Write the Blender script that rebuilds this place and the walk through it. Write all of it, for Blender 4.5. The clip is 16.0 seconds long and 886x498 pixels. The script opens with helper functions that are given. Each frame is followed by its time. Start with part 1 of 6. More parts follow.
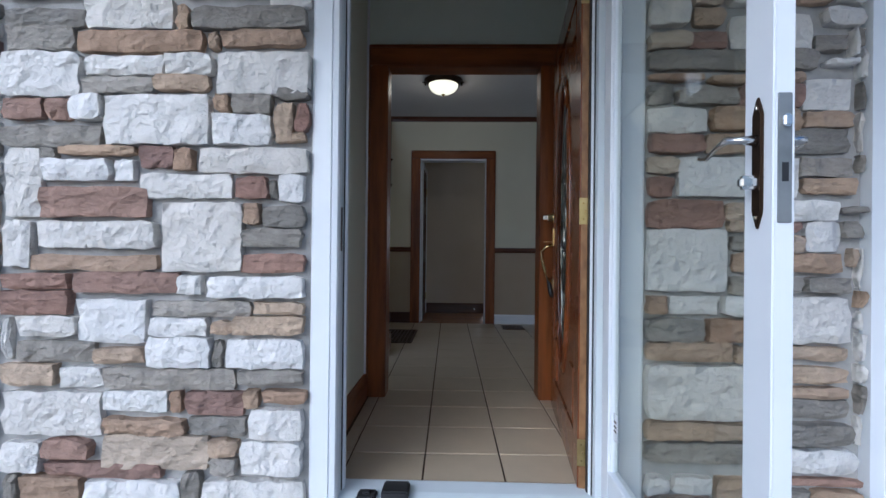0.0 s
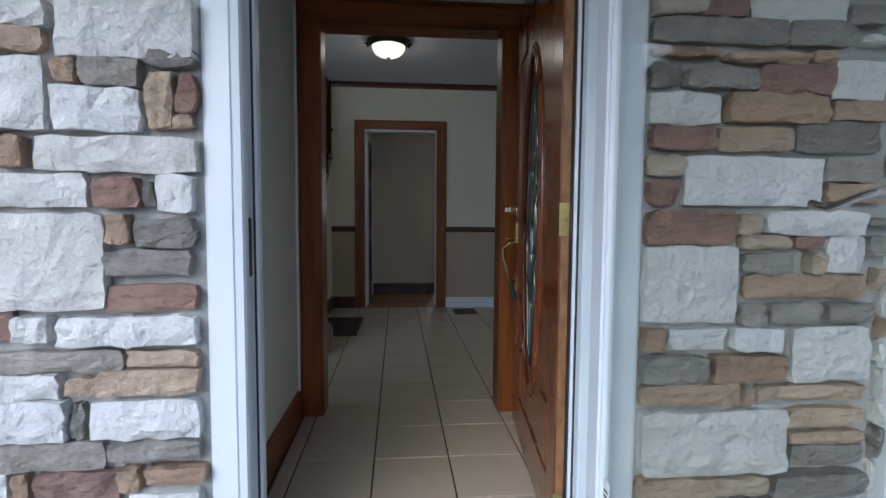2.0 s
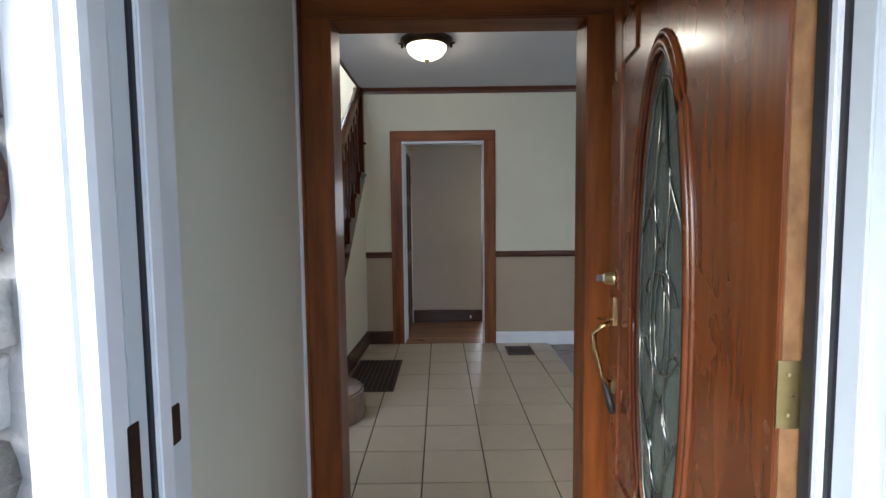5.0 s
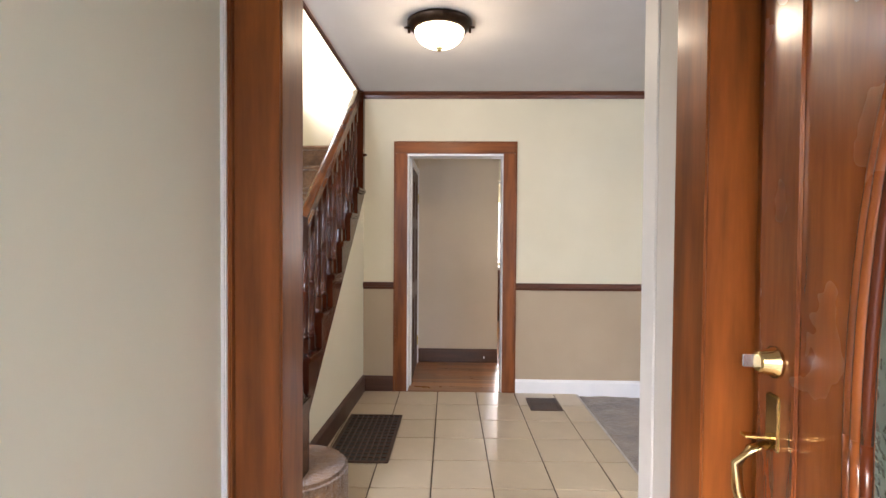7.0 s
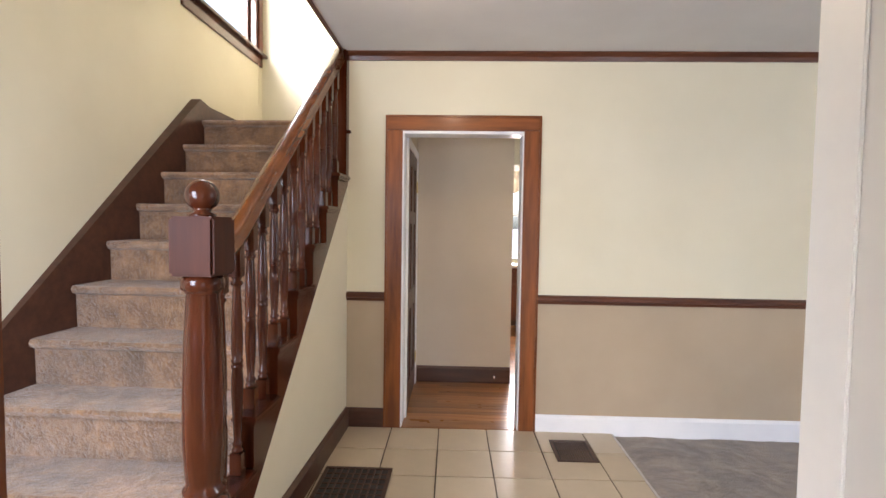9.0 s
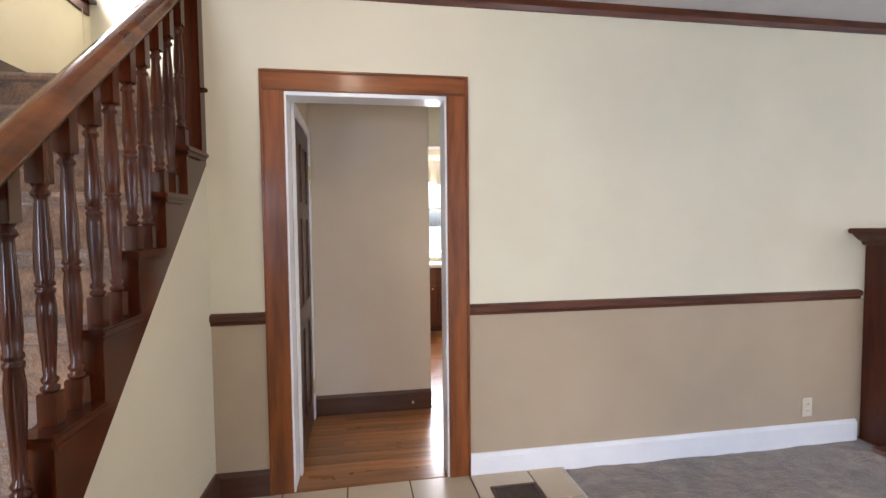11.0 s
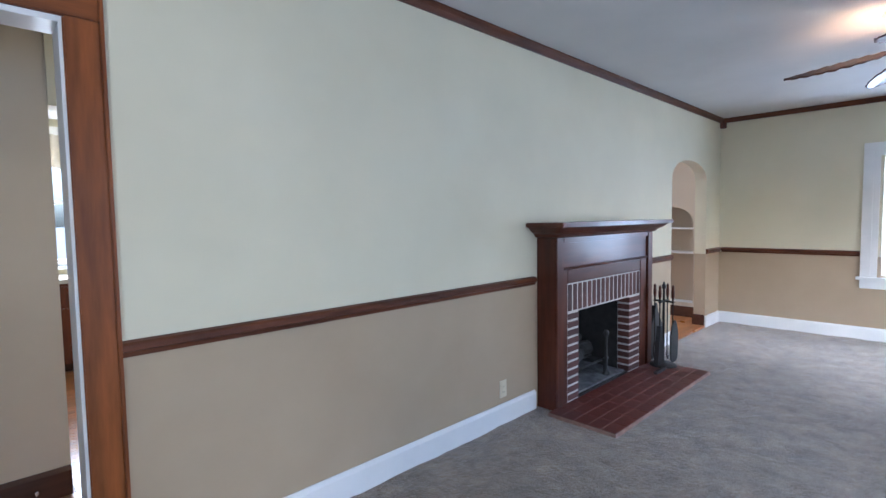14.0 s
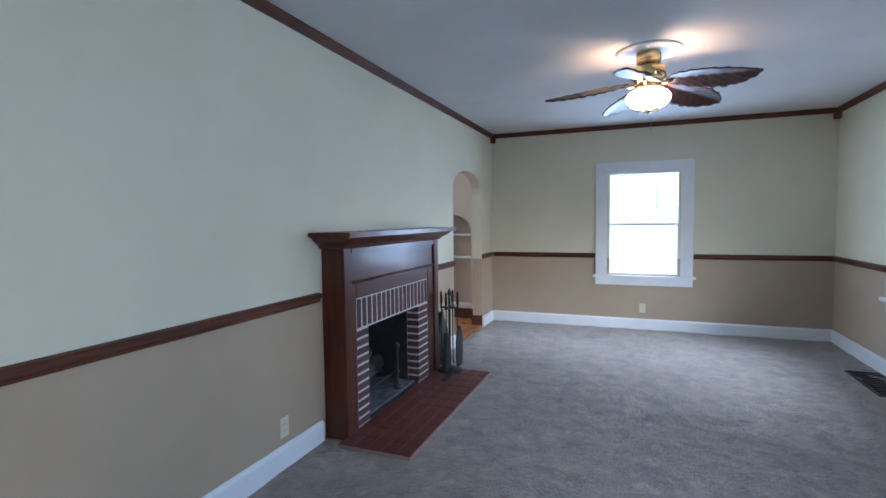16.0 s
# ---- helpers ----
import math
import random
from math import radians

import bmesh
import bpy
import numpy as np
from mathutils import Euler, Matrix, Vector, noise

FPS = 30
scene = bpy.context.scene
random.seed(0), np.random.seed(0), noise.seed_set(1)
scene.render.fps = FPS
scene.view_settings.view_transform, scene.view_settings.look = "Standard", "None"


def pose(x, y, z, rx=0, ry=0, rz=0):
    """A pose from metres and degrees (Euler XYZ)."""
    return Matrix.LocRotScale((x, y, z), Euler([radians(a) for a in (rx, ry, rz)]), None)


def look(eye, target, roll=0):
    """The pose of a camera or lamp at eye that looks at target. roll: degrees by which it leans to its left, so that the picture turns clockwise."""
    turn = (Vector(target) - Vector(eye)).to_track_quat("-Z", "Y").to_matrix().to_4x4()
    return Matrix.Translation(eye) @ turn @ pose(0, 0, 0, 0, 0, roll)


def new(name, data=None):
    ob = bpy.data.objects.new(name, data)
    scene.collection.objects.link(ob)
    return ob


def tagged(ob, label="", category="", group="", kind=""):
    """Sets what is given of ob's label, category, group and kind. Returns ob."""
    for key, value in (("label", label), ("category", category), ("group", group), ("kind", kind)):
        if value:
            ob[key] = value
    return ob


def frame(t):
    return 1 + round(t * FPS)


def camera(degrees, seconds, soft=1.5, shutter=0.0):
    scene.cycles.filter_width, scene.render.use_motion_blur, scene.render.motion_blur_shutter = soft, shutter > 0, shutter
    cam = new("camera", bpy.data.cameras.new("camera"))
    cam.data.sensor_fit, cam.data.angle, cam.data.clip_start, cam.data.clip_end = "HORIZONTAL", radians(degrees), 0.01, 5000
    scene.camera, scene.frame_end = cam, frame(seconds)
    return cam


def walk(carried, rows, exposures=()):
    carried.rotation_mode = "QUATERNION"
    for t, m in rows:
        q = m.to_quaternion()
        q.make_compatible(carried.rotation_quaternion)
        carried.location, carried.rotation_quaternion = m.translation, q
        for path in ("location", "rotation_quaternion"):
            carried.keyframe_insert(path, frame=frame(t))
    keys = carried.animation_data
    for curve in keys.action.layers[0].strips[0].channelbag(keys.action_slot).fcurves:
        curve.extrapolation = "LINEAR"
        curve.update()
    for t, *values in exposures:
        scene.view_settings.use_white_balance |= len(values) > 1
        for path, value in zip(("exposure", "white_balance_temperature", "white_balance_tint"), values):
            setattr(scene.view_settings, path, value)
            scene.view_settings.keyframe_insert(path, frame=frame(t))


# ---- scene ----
cam = camera(84.6, 16.0)
PATH = [
    (0, (0.144, -0.12, 0.906), (0.09, 1.88, 0.912), 0.6),
    (0.5, (0.127, 0.007, 0.96), (0.079, 2.006, 0.927), 0.7),
    (1, (0.112, 0.1, 1.032), (0.164, 2.098, 0.962), 0.7),
    (1.5, (0.117, 0.168, 1.053), (0.277, 2.159, 0.953), 0.5),
    (2, (0.142, 0.291, 1.067), (0.3, 2.28, 0.933), 0.4),
    (2.5, (0.168, 0.426, 1.151), (0.248, 2.417, 0.974), 0.1),
    (3, (0.179, 0.513, 1.222), (0.216, 2.502, 1.015), -0.1),
    (3.5, (0.18, 0.627, 1.23), (0.182, 2.616, 1.026), -0.5),
    (4, (0.154, 0.771, 1.271), (0.134, 2.761, 1.068), -0.8),
    (4.5, (0.141, 0.909, 1.326), (0.126, 2.901, 1.146), -0.7),
    (7, (0.105, 1.779, 1.326), (0.054, 3.778, 1.282), 0.4),
    (7.5, (0.106, 2.05, 1.372), (0.04, 4.049, 1.326), 0.7),
    (8, (0.09, 2.216, 1.412), (0.003, 4.213, 1.347), 0.9),
    (8.2, (0.106, 2.291, 1.407), (0.001, 4.287, 1.338), 0.8),
    (10.3, (0.019, 3.179, 1.412), (0.148, 5.171, 1.278), 0.5),
    (10.5, (0.033, 3.247, 1.408), (0.202, 5.235, 1.275), 0.3),
    (11, (0.049, 3.406, 1.38), (0.385, 5.374, 1.278), -0.6),
    (11.5, (0.071, 3.512, 1.365), (0.57, 5.447, 1.284), -1.3),
    (12, (0.12, 3.583, 1.377), (0.77, 5.473, 1.286), -1.4),
    (12.5, (0.148, 3.687, 1.363), (1.006, 5.492, 1.281), -1.5),
    (13, (0.17, 3.799, 1.39), (1.242, 5.484, 1.276), -1.1),
    (13.5, (0.206, 3.87, 1.381), (1.445, 5.436, 1.259), -1.0),
    (14, (0.266, 3.916, 1.368), (1.649, 5.354, 1.243), -0.9),
    (14.5, (0.356, 3.985, 1.373), (1.883, 5.269, 1.241), -0.7),
    (15, (0.46, 4.047, 1.377), (2.118, 5.159, 1.246), -0.7),
    (15.5, (0.528, 4.075, 1.397), (2.292, 5.01, 1.267), -0.8),
    (16, (0.567, 4.098, 1.393), (2.425, 4.831, 1.276), -0.7),
]
walk(cam, [(t, look(eye, target, roll)) for t, eye, target, roll in PATH],
     exposures=[(0.0, -0.07, 4880, 10), (2.5, 0.03, 4880, 9), (3.5, 0.45, 4880, 9), (4.0, 0.6, 4900, 9), (4.7, 1.05, 5000, 9), (6.6, 2.5, 6000, 18), (8.2, 2.75, 6050, 18), (10.3, 2.74, 5850, 18), (12.5, 2.33, 5250, 16), (14.0, 2.27, 4830, 11), (15.0, 2.15, 4620, 9), (16.0, 1.85, 4560, 8)])

# ---- light ----
world = bpy.data.worlds.new("sky")
scene.world = world
world.use_nodes = True
wn = world.node_tree.nodes
sky = wn.new("ShaderNodeTexSky")
sky.sky_type, sky.sun_disc = "NISHITA", False
sky.sun_elevation, sky.sun_rotation = radians(31), radians(214)
sky.air_density, sky.dust_density = 1.0, 4.0
world.node_tree.links.new(sky.outputs[0], wn["Background"].inputs[0])
wn["Background"].inputs[1].default_value = 0.15

sun = new("sun", bpy.data.lights.new("sun", "SUN"))
sun.data.energy, sun.data.angle, sun.data.color = 1.05, radians(40), (0.88, 0.95, 1.0)
sun.matrix_world = look((-5.0, -6.0, 5.4), (0, 1.5, 0))


def area(name, eye, target, w, h, power, color):
    ob = new(name, bpy.data.lights.new(name, "AREA"))
    ob.data.shape, ob.data.size, ob.data.size_y, ob.data.energy, ob.data.color = "RECTANGLE", w, h, power, color
    ob.matrix_world = look(eye, target)
    return ob


DAY = (0.86, 0.93, 1.0)
area("daylight_side_window", (7.37, 4.0, 1.32), (5.0, 4.0, 1.2), 0.76, 1.2, 7.6, DAY)
area("daylight_front_window", (4.82, 1.85, 1.35), (4.82, 4.0, 1.0), 2.0, 1.1, 0.5, DAY)
area("daylight_front_window_near", (2.25, 1.85, 1.38), (1.2, 4.0, 1.1), 0.95, 1.1, 6.2, DAY)
area("daylight_hall_window", (-1.19, 2.94, 1.45), (-1.19, 5.0, 0.3), 0.6, 0.95, 7.6, DAY)
area("daylight_stair_window", (-1.98, 6.76, 3.65), (-0.5, 6.7, 3.3), 1.0, 1.1, 6.5, (1.0, 0.91, 0.78))
area("daylight_kitchen_window", (1.35, 10.1, 1.6), (1.35, 8.0, 1.4), 1.0, 1.2, 20, (1.0, 0.92, 0.80))

# added fill, no source in view: brightens the nook behind the arch
area("nook_fill_light", (5.9, 10.1, 1.5), (5.9, 8.0, 1.2), 1.3, 1.2, 20, (1.0, 0.91, 0.82))


def bulb(name, at, power, color, radius=0.05):
    ob = new(name, bpy.data.lights.new(name, "POINT"))
    ob.data.energy, ob.data.color, ob.data.shadow_soft_size = power, color, radius
    ob.location = at
    return ob


# ---- materials ----
def material(name):
    m = bpy.data.materials.new(name)
    m.use_nodes = True
    nt = m.node_tree
    return m, nt, nt.nodes["Principled BSDF"]


def mixed(nt, fac, a, b):
    n = nt.nodes.new("ShaderNodeMix")
    n.data_type = "RGBA"
    n.inputs["A"].default_value, n.inputs["B"].default_value = (*a, 1), (*b, 1)
    nt.links.new(fac, n.inputs["Factor"])
    return n.outputs["Result"]


def noise_tex(nt, scale, detail=4.0, stretch=(1, 1, 1), rough=0.55, source="Object"):
    tc, mp, n = (nt.nodes.new("ShaderNode" + k) for k in ("TexCoord", "Mapping", "TexNoise"))
    mp.inputs["Scale"].default_value = stretch
    n.inputs["Scale"].default_value, n.inputs["Detail"].default_value, n.inputs["Roughness"].default_value = scale, detail, rough
    nt.links.new(tc.outputs[source], mp.inputs[0])
    nt.links.new(mp.outputs[0], n.inputs["Vector"])
    return n.outputs[0]


def ramp(nt, fac, lo, hi):
    n = nt.nodes.new("ShaderNodeMapRange")
    n.inputs[1].default_value, n.inputs[2].default_value = lo, hi
    nt.links.new(fac, n.inputs[0])
    return n.outputs[0]


def bumped(nt, bsdf, height, strength, distance):
    b = nt.nodes.new("ShaderNodeBump")
    b.inputs["Strength"].default_value, b.inputs["Distance"].default_value = strength, distance
    nt.links.new(height, b.inputs["Height"])
    nt.links.new(b.outputs[0], bsdf.inputs["Normal"])


def surface(name, a, b, scale=6.0, rough=0.6, bump=0.1, bump_scale=120.0, dist=0.002, stretch=(1, 1, 1), metal=0.0, lo=0.3, hi=0.7, coat=0.0):
    m, nt, p = material(name)
    big = noise_tex(nt, scale, 5.0, stretch)
    nt.links.new(mixed(nt, ramp(nt, big, lo, hi), a, b), p.inputs["Base Color"])
    p.inputs["Roughness"].default_value, p.inputs["Metallic"].default_value = rough, metal
    p.inputs["Coat Weight"].default_value, p.inputs["Coat Roughness"].default_value = coat, 0.12
    if bump:
        bumped(nt, p, noise_tex(nt, bump_scale, 3.0, stretch), bump, dist)
    return m


def wood(name, a, b, axis, rough=0.32, coat=0.5, scale=9.0, spec=0.32, relief=0.05, by_piece=0.0):
    """Varnished timber with the grain along one axis."""
    m, nt, p = material(name)
    st = [7.0, 7.0, 7.0]
    st["xyz".index(axis)] = 0.8
    fine = [15.0, 15.0, 15.0]
    fine["xyz".index(axis)] = 1.0
    g1 = noise_tex(nt, scale * 0.35, 4.0, st, 0.6)
    g2 = noise_tex(nt, scale * 0.6, 3.0, fine, 0.6)
    mx = nt.nodes.new("ShaderNodeMath")
    mx.operation = "MULTIPLY_ADD"
    nt.links.new(g2, mx.inputs[0])
    mx.inputs[1].default_value = 0.20
    nt.links.new(g1, mx.inputs[2])
    col = mixed(nt, ramp(nt, mx.outputs[0], 0.42, 0.86), a, b)
    if by_piece:
        info, mul = nt.nodes.new("ShaderNodeObjectInfo"), nt.nodes.new("ShaderNodeMix")
        mul.data_type, mul.blend_type = "RGBA", "MULTIPLY"
        mul.inputs["Factor"].default_value = 1.0
        nt.links.new(col, mul.inputs["A"])
        nt.links.new(mixed(nt, info.outputs["Random"], (1 - by_piece, 1 - by_piece, 1 - by_piece), (1 + by_piece, 1 + by_piece, 1 + by_piece)), mul.inputs["B"])
        col = mul.outputs["Result"]
    nt.links.new(col, p.inputs["Base Color"])
    wear = noise_tex(nt, 5.0, 3.0)
    r = nt.nodes.new("ShaderNodeMapRange")
    r.inputs[3].default_value, r.inputs[4].default_value = rough - 0.08, rough + 0.12
    nt.links.new(wear, r.inputs[0])
    nt.links.new(r.outputs[0], p.inputs["Roughness"])
    p.inputs["Coat Weight"].default_value, p.inputs["Coat Roughness"].default_value = coat, 0.16
    p.inputs["Specular IOR Level"].default_value = spec
    if relief:
        bumped(nt, p, g2, relief, 0.002)
    return m


TA, TB = (0.115, 0.031, 0.0065), (0.285, 0.087, 0.016)
TRIM = {k: wood("stained_trim_" + k, TA, TB, k, 0.40, 0.12, 7.0) for k in "xyz"}
MOULD = {k: wood("dark_moulding_" + k, (0.055, 0.016, 0.007), (0.14, 0.042, 0.015), k, 0.42, 0.12) for k in "xyz"}
DARK = {k: wood("dark_stair_wood_" + k, (0.036, 0.008, 0.0032), (0.098, 0.023, 0.0072), k, 0.15, 0.15, 6.0, 0.32, 0.0) for k in "xyz"}
MANTEL = {k: wood("mantel_wood_" + k, (0.056, 0.013, 0.006), (0.108, 0.027, 0.0115), k, 0.34, 0.25, 7.0, 0.25) for k in "xyz"}
# matt copy of the stair wood that keeps glare off the newel head
NEWEL = wood("matt_newel_wood", (0.036, 0.009, 0.004), (0.085, 0.022, 0.008), "z", 0.52, 0.0, 6.0, 0.15, 0.0)
DOORWOOD = wood("front_door_oak", (0.105, 0.027, 0.0065), (0.255, 0.076, 0.016), "z", 0.24, 0.6, 7.0)
RAIL = wood("handrail_wood", (0.085, 0.024, 0.005), (0.18, 0.056, 0.012), "y", 0.17, 0.3, 5.0, 0.4, 0.0)
HARDWOOD = wood("hardwood_plank", (0.25, 0.095, 0.026), (0.46, 0.21, 0.070), "x", 0.28, 0.4, 7.0, 0.32, 0.03, 0.28)
BROWNBASE = wood("dark_baseboard_wood", (0.05, 0.020, 0.012), (0.09, 0.035, 0.02), "x", 0.4, 0.3)
CABINET = wood("cabinet_wood", (0.09, 0.022, 0.012), (0.16, 0.045, 0.02), "z", 0.3, 0.5)

RAWEDGE = surface("figured_oak_edge", (0.15, 0.070, 0.024), (0.34, 0.185, 0.072), 26.0, 0.45, 0.1, 90, 0.001, (1, 1, 0.6))
CREAM = surface("cream_wall_paint", (0.655, 0.61, 0.455), (0.71, 0.665, 0.505), 1.5, 0.62, 0.06, 220, 0.001)
TAN = surface("tan_wall_paint", (0.39, 0.305, 0.205), (0.44, 0.35, 0.24), 1.5, 0.6, 0.06, 220, 0.001)
BEIGE = surface("beige_passage_paint", (0.55, 0.475, 0.375), (0.61, 0.53, 0.425), 1.5, 0.6, 0.06, 220, 0.001)
VESTIBULE = surface("grey_cream_paint", (0.725, 0.75, 0.62), (0.765, 0.79, 0.66), 2.0, 0.55, 0.06, 200, 0.001)
CEILING = surface("ceiling_paint", (0.62, 0.61, 0.60), (0.68, 0.67, 0.66), 2.0, 0.8, 0.08, 180, 0.001)
WHITE = surface("white_trim_paint", (0.74, 0.75, 0.76), (0.82, 0.82, 0.82), 4.0, 0.35, 0.05, 90, 0.001)
VINYL = surface("white_vinyl_frame", (0.77, 0.80, 0.83), (0.83, 0.85, 0.87), 3.0, 0.32, 0.03, 60, 0.001)
ALU = surface("grey_white_aluminium", (0.62, 0.67, 0.69), (0.70, 0.75, 0.77), 4.0, 0.35, 0.03, 60, 0.001)
CONCRETE = surface("concrete", (0.24, 0.23, 0.21), (0.36, 0.35, 0.33), 5.0, 0.85, 0.4, 60, 0.004)
MORTAR = surface("grey_mortar", (0.33, 0.325, 0.31), (0.46, 0.45, 0.43), 18.0, 0.9, 0.6, 90, 0.006)
BLACK = surface("black_rubber", (0.012, 0.012, 0.013), (0.03, 0.03, 0.032), 12.0, 0.5, 0.15, 120, 0.002)
IRON = surface("wrought_iron", (0.012, 0.011, 0.011), (0.03, 0.028, 0.026), 14.0, 0.7, 0.3, 80, 0.002)
SOOT = surface("sooty_firebrick", (0.008, 0.0075, 0.007), (0.03, 0.028, 0.026), 8.0, 0.9, 0.5, 40, 0.006)
ASH = surface("grey_ash", (0.06, 0.06, 0.062), (0.17, 0.17, 0.175), 14.0, 0.95, 0.8, 60, 0.01)
BRASS = surface("polished_brass", (0.62, 0.46, 0.20), (0.74, 0.58, 0.30), 8.0, 0.16, 0.02, 60, 0.001, metal=1.0)
OLDBRASS = surface("dull_brass", (0.42, 0.32, 0.12), (0.56, 0.44, 0.20), 20.0, 0.34, 0.1, 90, 0.001, metal=1.0)
CHROME = surface("satin_nickel", (0.55, 0.55, 0.54), (0.66, 0.66, 0.65), 10.0, 0.2, 0.02, 60, 0.001, metal=1.0)
STEEL = surface("dull_grey_steel", (0.20, 0.21, 0.21), (0.30, 0.31, 0.31), 14.0, 0.38, 0.05, 80, 0.001, metal=0.5)
BRONZE = surface("dark_bronze", (0.035, 0.022, 0.014), (0.075, 0.045, 0.028), 18.0, 0.32, 0.1, 80, 0.001, metal=0.8)
PLATE = surface("ivory_plastic", (0.62, 0.56, 0.42), (0.67, 0.61, 0.47), 6.0, 0.35, 0.02, 60, 0.001)
GRATE = surface("brown_metal_grate", (0.065, 0.036, 0.025), (0.11, 0.066, 0.046), 16.0, 0.4, 0.15, 90, 0.001, metal=0.4)
GROUT = surface("brown_grout", (0.07, 0.045, 0.032), (0.12, 0.085, 0.06), 16.0, 0.9, 0.3, 120, 0.002)
LEAF = wood("carved_fan_blade", (0.045, 0.016, 0.012), (0.12, 0.045, 0.03), "x", 0.4, 0.3)
COUNTER = surface("pale_counter", (0.55, 0.52, 0.46), (0.66, 0.62, 0.56), 14.0, 0.3, 0.05, 80, 0.001)
SIDING = surface("white_siding", (0.74, 0.74, 0.73), (0.8, 0.8, 0.79), 4.0, 0.6, 0.1, 60, 0.002)
CAME = surface("grey_came", (0.22, 0.22, 0.19), (0.36, 0.36, 0.32), 14.0, 0.25, 0.05, 60, 0.001, metal=1.0)


def varied(name, colors, rough, bump, bump_scale, dist, blotch=8.0, strength=0.35, stretch=(1, 1, 1), chips=0.0):
    """Pieces of one kind whose colour differs from piece to piece."""
    m, nt, p = material(name)
    info, rmp = nt.nodes.new("ShaderNodeObjectInfo"), nt.nodes.new("ShaderNodeValToRGB")
    nt.links.new(info.outputs["Random"], rmp.inputs[0])
    e = rmp.color_ramp.elements
    while len(e) < len(colors):
        e.new(0.5)
    for i, c in enumerate(colors):
        e[i].position, e[i].color = i / max(1, len(colors) - 1), (*c, 1)
    blot = ramp(nt, noise_tex(nt, blotch, 6.0, stretch, rough=0.68), 0.3, 0.7)
    mul = nt.nodes.new("ShaderNodeMix")
    mul.data_type, mul.blend_type = "RGBA", "MULTIPLY"
    mul.inputs["Factor"].default_value = strength
    nt.links.new(rmp.outputs[0], mul.inputs["A"])
    nt.links.new(mixed(nt, blot, (0.45, 0.43, 0.40), (1.25, 1.22, 1.18)), mul.inputs["B"])
    nt.links.new(mul.outputs["Result"], p.inputs["Base Color"])
    p.inputs["Roughness"].default_value = rough
    height = noise_tex(nt, bump_scale, 8.0, stretch, rough=0.65)
    if chips:
        tc, vo, ad = (nt.nodes.new("ShaderNode" + k) for k in ("TexCoord", "TexVoronoi", "Math"))
        vo.inputs["Scale"].default_value = chips
        vo.inputs["Detail"].default_value = 2.0
        ad.operation = "MULTIPLY_ADD"
        ad.inputs[1].default_value = 0.7
        nt.links.new(tc.outputs["Object"], vo.inputs["Vector"])
        nt.links.new(vo.outputs["Distance"], ad.inputs[0])
        nt.links.new(height, ad.inputs[2])
        height = ad.outputs[0]
    bumped(nt, p, height, bump, dist)
    return m


STONE_WHITE = varied("white_limestone", [(0.83, 0.81, 0.77), (0.75, 0.71, 0.645), (0.86, 0.845, 0.82), (0.80, 0.77, 0.715)], 0.85, 1.0, 20, 0.03, 5.0, 0.22, chips=9.0)
STONE_GREY = varied("grey_fieldstone", [(0.32, 0.30, 0.265), (0.42, 0.385, 0.335), (0.27, 0.255, 0.23), (0.48, 0.445, 0.39)], 0.85, 1.0, 20, 0.026, 9.0, 0.6, (0.8, 1, 1.7), 12.0)
STONE_TAN = varied("tan_sandstone", [(0.49, 0.35, 0.235), (0.56, 0.445, 0.33), (0.41, 0.28, 0.19), (0.60, 0.51, 0.405)], 0.85, 1.0, 20, 0.026, 8.0, 0.6, (0.8, 1, 1.6), 12.0)
STONE_RED = varied("brown_sandstone", [(0.35, 0.215, 0.17), (0.43, 0.285, 0.22), (0.285, 0.185, 0.158)], 0.85, 1.0, 20, 0.026, 9.0, 0.65, (0.8, 1, 1.8), 12.0)
TILE = varied("beige_floor_tile", [(0.50, 0.41, 0.28), (0.55, 0.455, 0.32), (0.525, 0.43, 0.30)], 0.3, 0.05, 60, 0.001, 6.0, 0.12)
BRICK = varied("dark_red_brick", [(0.085, 0.032, 0.028), (0.115, 0.042, 0.034), (0.065, 0.027, 0.025)], 0.75, 0.5, 90, 0.003, 22.0, 0.35)
QUARRY = varied("red_quarry_tile", [(0.115, 0.031, 0.023), (0.14, 0.039, 0.028), (0.095, 0.028, 0.022)], 0.42, 0.25, 90, 0.002, 18.0, 0.3)
PALEMORTAR = surface("pale_brick_mortar", (0.46, 0.42, 0.39), (0.64, 0.60, 0.56), 30.0, 0.9, 0.4, 120, 0.003)


def carpet(name, a, b):
    m, nt, p = material(name)
    patch, tuft = noise_tex(nt, 6.0, 7.0, rough=0.72), noise_tex(nt, 70.0, 4.0, rough=0.7)
    mid = noise_tex(nt, 17.0, 6.0, rough=0.72)
    mx = nt.nodes.new("ShaderNodeMath")
    mx.operation = "ADD"
    nt.links.new(tuft, mx.inputs[0])
    nt.links.new(mid, mx.inputs[1])
    col = mixed(nt, ramp(nt, mx.outputs[0], 0.7, 1.35), a, b)
    mul = nt.nodes.new("ShaderNodeMix")
    mul.data_type, mul.blend_type = "RGBA", "MULTIPLY"
    mul.inputs["Factor"].default_value = 1.0
    nt.links.new(col, mul.inputs["A"])
    nt.links.new(mixed(nt, ramp(nt, patch, 0.33, 0.67), (0.50, 0.50, 0.50), (1.42, 1.39, 1.36)), mul.inputs["B"])
    nt.links.new(mul.outputs["Result"], p.inputs["Base Color"])
    p.inputs["Roughness"].default_value = 1.0
    p.inputs["Sheen Weight"].default_value, p.inputs["Sheen Roughness"].default_value = 0.55, 0.45
    bumped(nt, p, mx.outputs[0], 0.95, 0.016)
    return m


